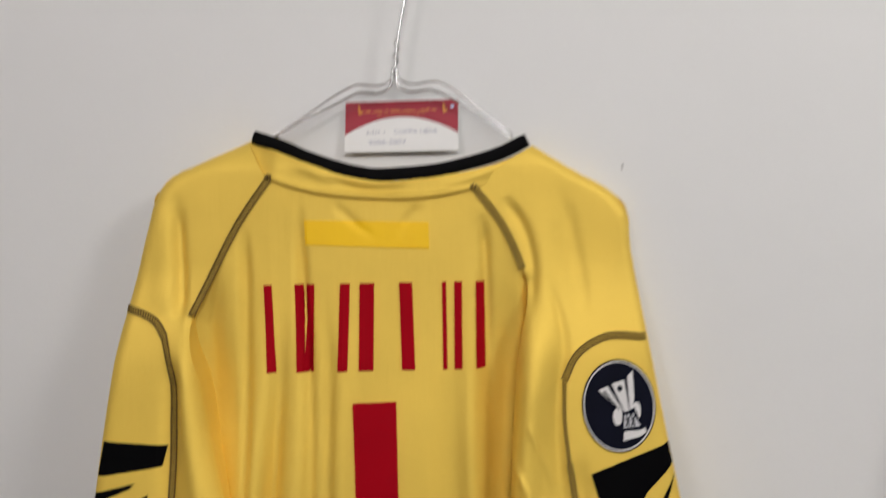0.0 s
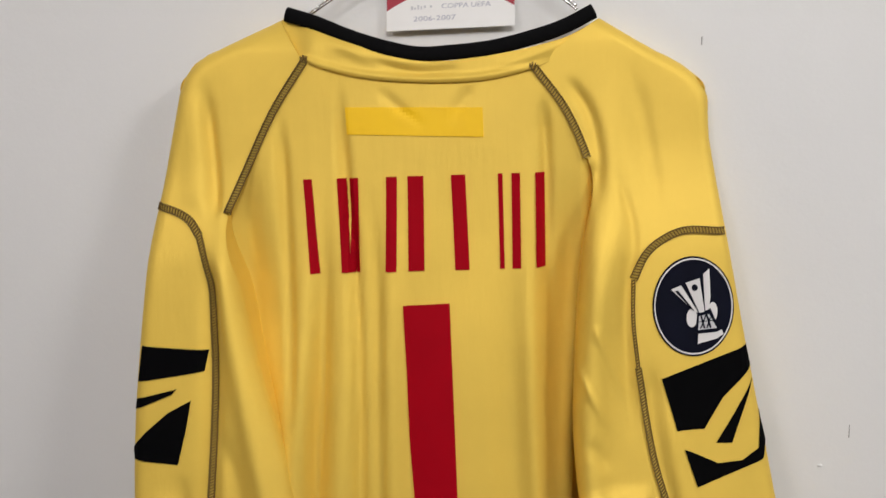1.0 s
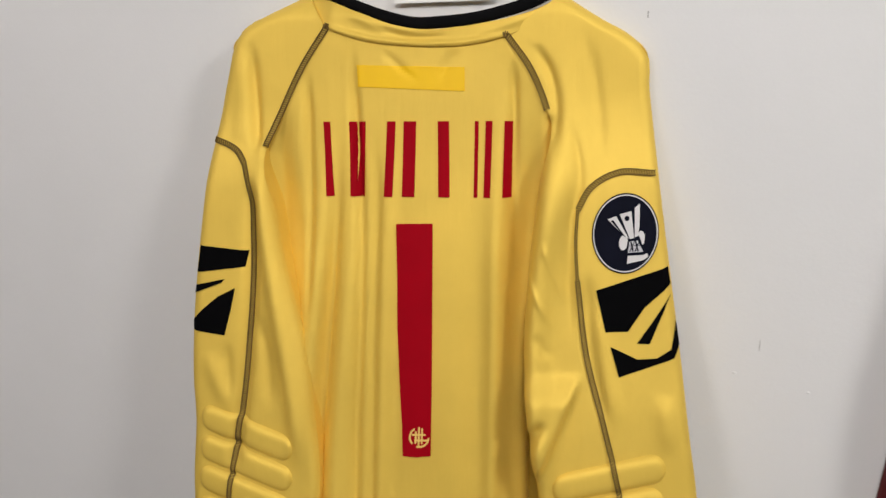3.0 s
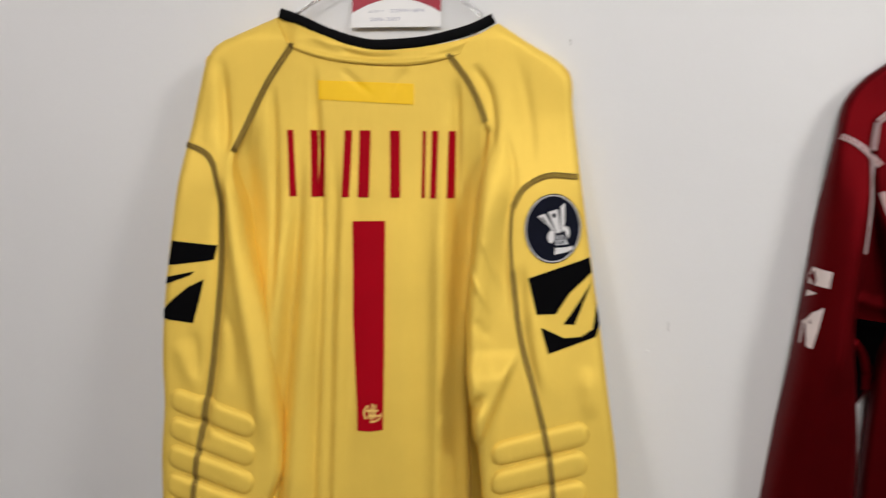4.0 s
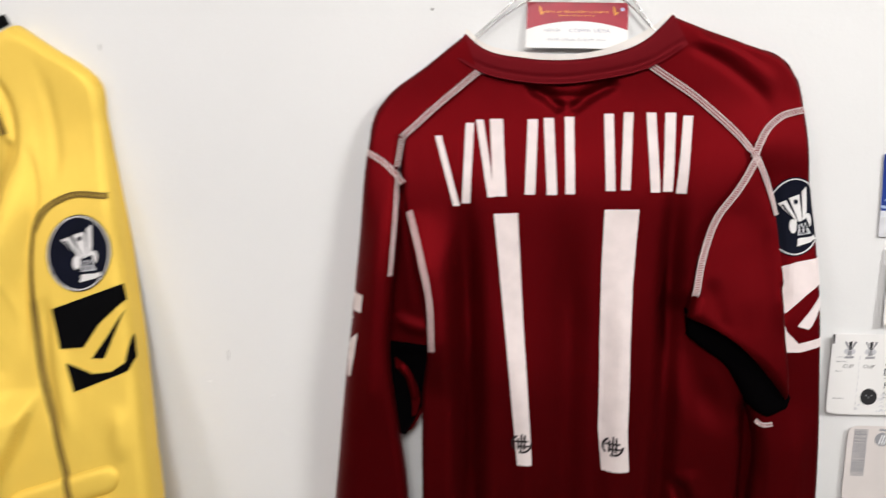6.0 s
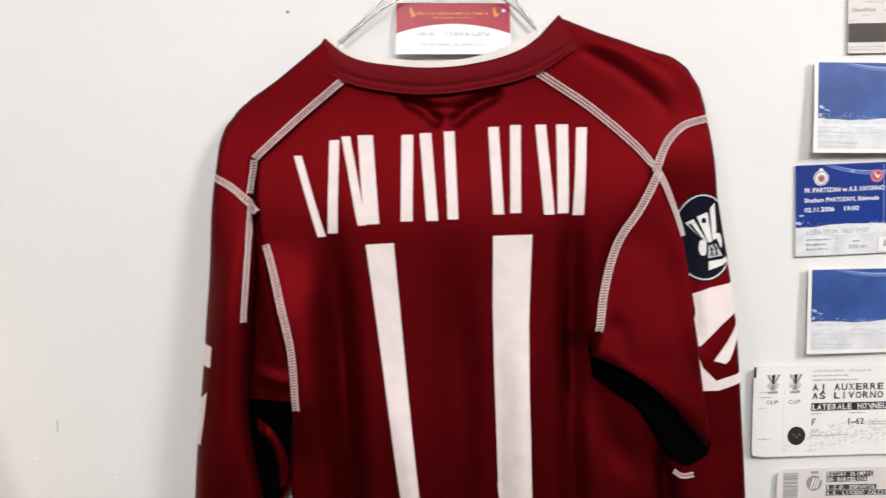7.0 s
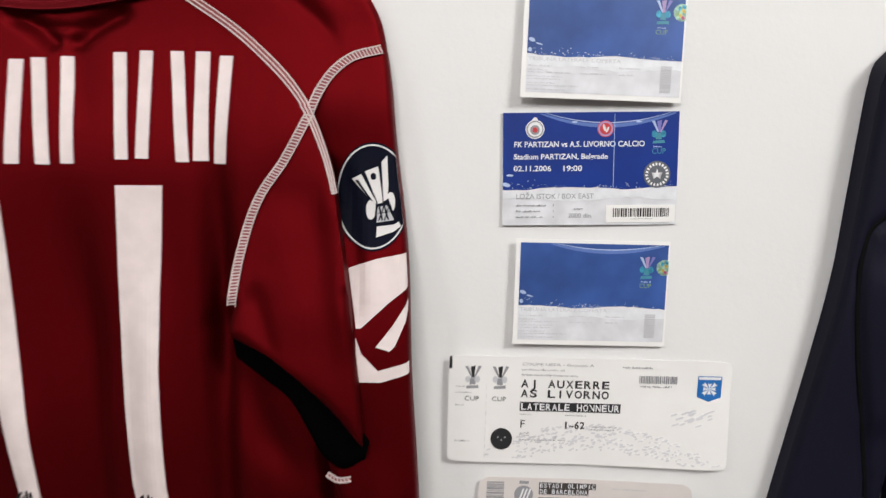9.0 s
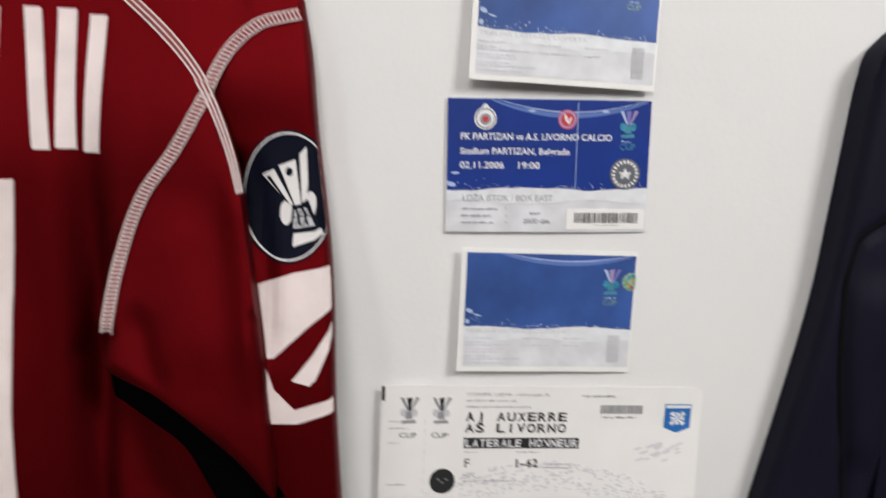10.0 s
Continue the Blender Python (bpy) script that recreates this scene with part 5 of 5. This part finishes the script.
s.ink("stamp_mark", [rounded(-0.0755 + 0.003 * k, T - 0.0715 - 0.0025 * (k % 2), 0.0009, 6) for k in range(3)], INK_GREY, 4, cell=0.05)
s.letter("COUPE UEFA - Groupe A", -0.0575, T - 0.0075, 0.0034, INK_GREY, 2, 0.0600)
s.lines(-0.0575, T - 0.0118, (0.036, 0.048), 0.0046, 0.0014, INK_GREY, 2, 15)
s.lines(0.0270, T - 0.0080, (0.026,), 0.0055, 0.0018, INK_GREY, 2, 16)
s.mono("AJ AUXERRE", -0.0582, T - 0.0265, 0.0094, 0.00755, INK)
s.mono("AS LIVORNO", -0.0582, T - 0.0352, 0.0094, 0.00755, INK)
s.ink("black_band", [rect(-0.0580, 0.0270, T - 0.0475, T - 0.0395)], INK, 2, "black band with white capitals")
s.mono("LATERALE HONNEUR", -0.0574, T - 0.0463, 0.0082, 0.00525, WHITE_INK, 4)
s.lines(-0.0575, T - 0.0510, (0.010,), 0.004, 0.0010, INK_GREY, 2, 17)
s.lines(-0.0190, T - 0.0510, (0.018,), 0.004, 0.0010, INK_GREY, 2, 18)
s.letter("F", -0.0575, T - 0.0625, 0.0100, INK, 3)
s.mono("1-62", -0.0205, T - 0.0622, 0.0088, 0.0046, INK, 3)
s.lines(0.0030, T - 0.0605, (0.022, 0.020), 0.0026, 0.0009, INK_GREY, 3, 19)
s.letter("ACC", -0.0575, T - 0.0695, 0.0042, INK_GREY, 3)
s.lines(-0.0575, T - 0.0735, (0.040,), 0.003, 0.0008, INK_GREY, 3, 20)
s.barcode(0.0415, T - 0.0205, 0.0315, 0.0065, INK_GREY, True, 21)
s.lines(0.0430, T - 0.0240, (0.027,), 0.003, 0.0015, INK_GREY, 3, 22)
sh = [(0.0905, T - 0.0130), (0.1105, T - 0.0130), (0.1105, T - 0.0310), (0.1005, T - 0.0350), (0.0905, T - 0.0310)]
shield = s.ink("shield", [sh], BLUE_SHIELD, 2, "small blue shield with a white cross")
s.ink("shield_cap", [rect(0.0912, 0.1098, T - 0.0160, T - 0.0136)], WHITE_INK, 3)
arms = []
for k in range(8):
    a, r, w = k * math.pi / 4, (0.0056 if k % 2 == 0 else 0.0078), (0.30 if k % 2 == 0 else 0.24)
    arms.append([(0.1005, T - 0.0240), (0.1005 + r * math.cos(a - w), T - 0.0240 + 0.9 * r * math.sin(a - w)), (0.1005 + r * 0.86 * math.cos(a), T - 0.0240 + 0.77 * r * math.sin(a)), (0.1005 + r * math.cos(a + w), T - 0.0240 + 0.9 * r * math.sin(a + w))])
s.ink("shield_cross", arms, WHITE_INK, 3, cell=0.05)
rng = random.Random(5)
flecks = []
for k in range(460):
    u = rng.uniform(-0.085, 0.112)
    arch = T - 0.0580 - 0.0300 * ((u - 0.005) / 0.105) ** 2
    v = arch - rng.uniform(0.0, 0.020 + 0.004 * rng.random())
    if v > -T + 0.003 and not (-0.083 < u < -0.062):
        flecks.append(oval(u, v, rng.uniform(0.0008, 0.0024), rng.uniform(0.0004, 0.0009), 6, rng.uniform(-0.2, 0.6)))
for k in range(26):
    flecks.append(oval(rng.uniform(0.072, 0.104), T - rng.uniform(0.043, 0.057), rng.uniform(0.002, 0.004), 0.0009, 6, 0.35))
s.ink("stand_pattern", flecks, PATTERN, 1, "pale grey pattern of a stadium stand", cell=0.05)

# cream ticket below, cut off by the view
s = Sheet("ticket", "cream printed match ticket with black lettered bands", "ticket", 1.1520, 1.1050, 0.1830, 0.0920, 0.6, lambda u, v: max(0.0, 0.0035 * (0.5 - u / 0.16) + 0.004 * max(0, u) / 0.09), "tickets on the wall", PAPER_CREAM, 0.010)
L, T = -0.0915, 0.0460
s.barcode(L + 0.007, T - 0.060, 0.0150, 0.056, INK_GREY, False, 31)
s.ink("round_crest", [rounded(L + 0.0390, T - 0.0155, 0.0082)], INK_GREY, 2, "round striped club crest")
s.ink("crest_stripe", [[(L + 0.0345 + 0.003 * k, T - 0.0215), (L + 0.0360 + 0.003 * k, T - 0.0215), (L + 0.0395 + 0.003 * k, T - 0.0100), (L + 0.0380 + 0.003 * k, T - 0.0100)] for k in range(3)], WHITE_INK, 3, cell=0.05)
s.ink("crest_crown", [rect(L + 0.0350, L + 0.0430, T - 0.0055, T - 0.0030)], INK_GREY, 2)
for words, v, w in (("ESTADI OLIMPIC", 0.0085, 0.0480), ("DE BARCELONA", 0.0140, 0.0420), ("R.C.D. ESPANYOL", 0.0225, 0.0520), ("A.S. LIVORNO CALCIO", 0.0285, 0.0640), ("GOL SUD SUPERIOR", 0.0430, 0.0600)):
    s.ink("black_band", [rect(L + 0.0520, L + 0.0530 + w, T - v - 0.0008, T - v + 0.0046)], INK_BROWN, 1)
    s.mono(words, L + 0.0525, T - v, 0.0056, w / len(words), PAPER_GREY, 3)
s.lines(L + 0.0600, T - 0.0350, (0.010,), 0.004, 0.0020, INK_GREY, 2, 33)
s.lines(L + 0.1150, T - 0.0350, (0.040,), 0.004, 0.0022, INK_PALE, 2, 34)
s.lines(L + 0.1150, T - 0.0080, (0.030,), 0.004, 0.0010, INK_PALE, 2, 35)
cup_mark(s, 0.0680, T - 0.0240, 0.0180, (INK_GREY, INK, INK_GREY), 2, (INK_PALE, INK_GREY))

# upright pale ticket with a magnetic stripe, cut off by the view
s = Sheet("ticket", "pale grey upright ticket with a dark magnetic stripe", "ticket", 1.1495, 1.6430, 0.0620, 0.1500, -0.6, lifted(0.0018, 0.0008), "tickets on the wall", PAPER_CREAM, 0.002)
T = 0.075
s.ink("stripe", [rect(-0.0305, 0.0305, -T + 0.0105, -T + 0.0285)], INK_BROWN, 1, "dark brown magnetic stripe")
s.lines(-0.0285, -T + 0.0060, (0.034, 0.030), 0.0028, 0.0011, INK_PALE, 2, 41)
s.lines(-0.0285, -T + 0.0310, (0.010,), 0.003, 0.0012, INK_PALE, 2, 42)
s.letter("Nord/Ost", -0.0270, -T + 0.0395, 0.0058, INK_GREY, 2, 0.0230)
s.letter("4", 0.0055, -T + 0.0395, 0.0058, INK_GREY, 2)
s.lines(-0.0180, -T + 0.0360, (0.008,), 0.003, 0.0009, INK_PALE, 2, 43)
s.lines(-0.0130, -T + 0.0480, (0.036, 0.028, 0.034), -0.0062, 0.0016, INK_PALE, 2, 44)


# name cards behind the hangers
def name_card(cx, cz, w, h, turn, seed, ends, rise):
    s = Sheet("name_card", "small red and white printed card with handwriting", "card", cx, cz, w, h, turn, lambda u, v: 0.002 + 0.006 * (0.5 - v / h), "cards on the wall")
    l, t = -w / 2, h / 2
    arc = [(l + w * k / 20, t - ends * h + rise * h * (1 - (2 * k / 20 - 1) ** 2)) for k in range(21)]
    s.ink("red_field", [[(l + 0.0003, t - 0.0003)] + [(max(l + 0.0003, min(-l - 0.0003, a)), b) for a, b in arc] + [(-l - 0.0003, t - 0.0003)]], CARD_RED, 1, "crimson printed arch")
    s.lines(l + 0.020, t - 0.0115, (w - 0.042,), 0.003, 0.0024, CARD_GOLD, 2, seed, "gold_line")
    s.lines(l + 0.034, t - 0.0150, (w - 0.068,), 0.003, 0.0014, CARD_GOLD, 2, seed + 1, "gold_line")
    for u in (l + 0.015, -l - 0.015):
        s.ink("gold_figure", [oval(u, t - 0.0090, 0.0014, 0.0050, 10, 0.2), oval(u + 0.002, t - 0.0120, 0.003, 0.0010, 8, 0.7)], CARD_GOLD, 2, cell=0.05)
    s.ink("pale_dot", [rounded(-l - 0.0065, t - 0.0075, 0.0020, 10)], BLUE_PALE, 2, cell=0.05)
    return s


c = name_card(-0.0195, 1.6190, 0.1180, 0.0530, 0.6, 51, 0.66, 0.34)
c.lines(-0.0360, -0.0080, (0.020,), 0.004, 0.0040, INK_PALE, 2, 52, "name_bar")
c.letter("COPPA UEFA", -0.0080, -0.0080, 0.0062, INK_BLUE, 2, 0.0450)
c.letter("2006-2007", -0.0340, -0.0185, 0.0062, INK_BLUE, 2, 0.0390)
c = name_card(0.7360, 1.5945, 0.1090, 0.0490, 0.6, 61, 0.60, 0.19)
c.lines(-0.0350, -0.0070, (0.021,), 0.004, 0.0034, INK_PALE, 2, 62, "name_bar")
c.letter("COPPA UEFA", -0.0090, -0.0075, 0.0056, INK_BLUE, 2, 0.0440)
c.lines(-0.0320, -0.0165, (0.068,), 0.004, 0.0030, INK_PALE, 2, 63, "name_bar")
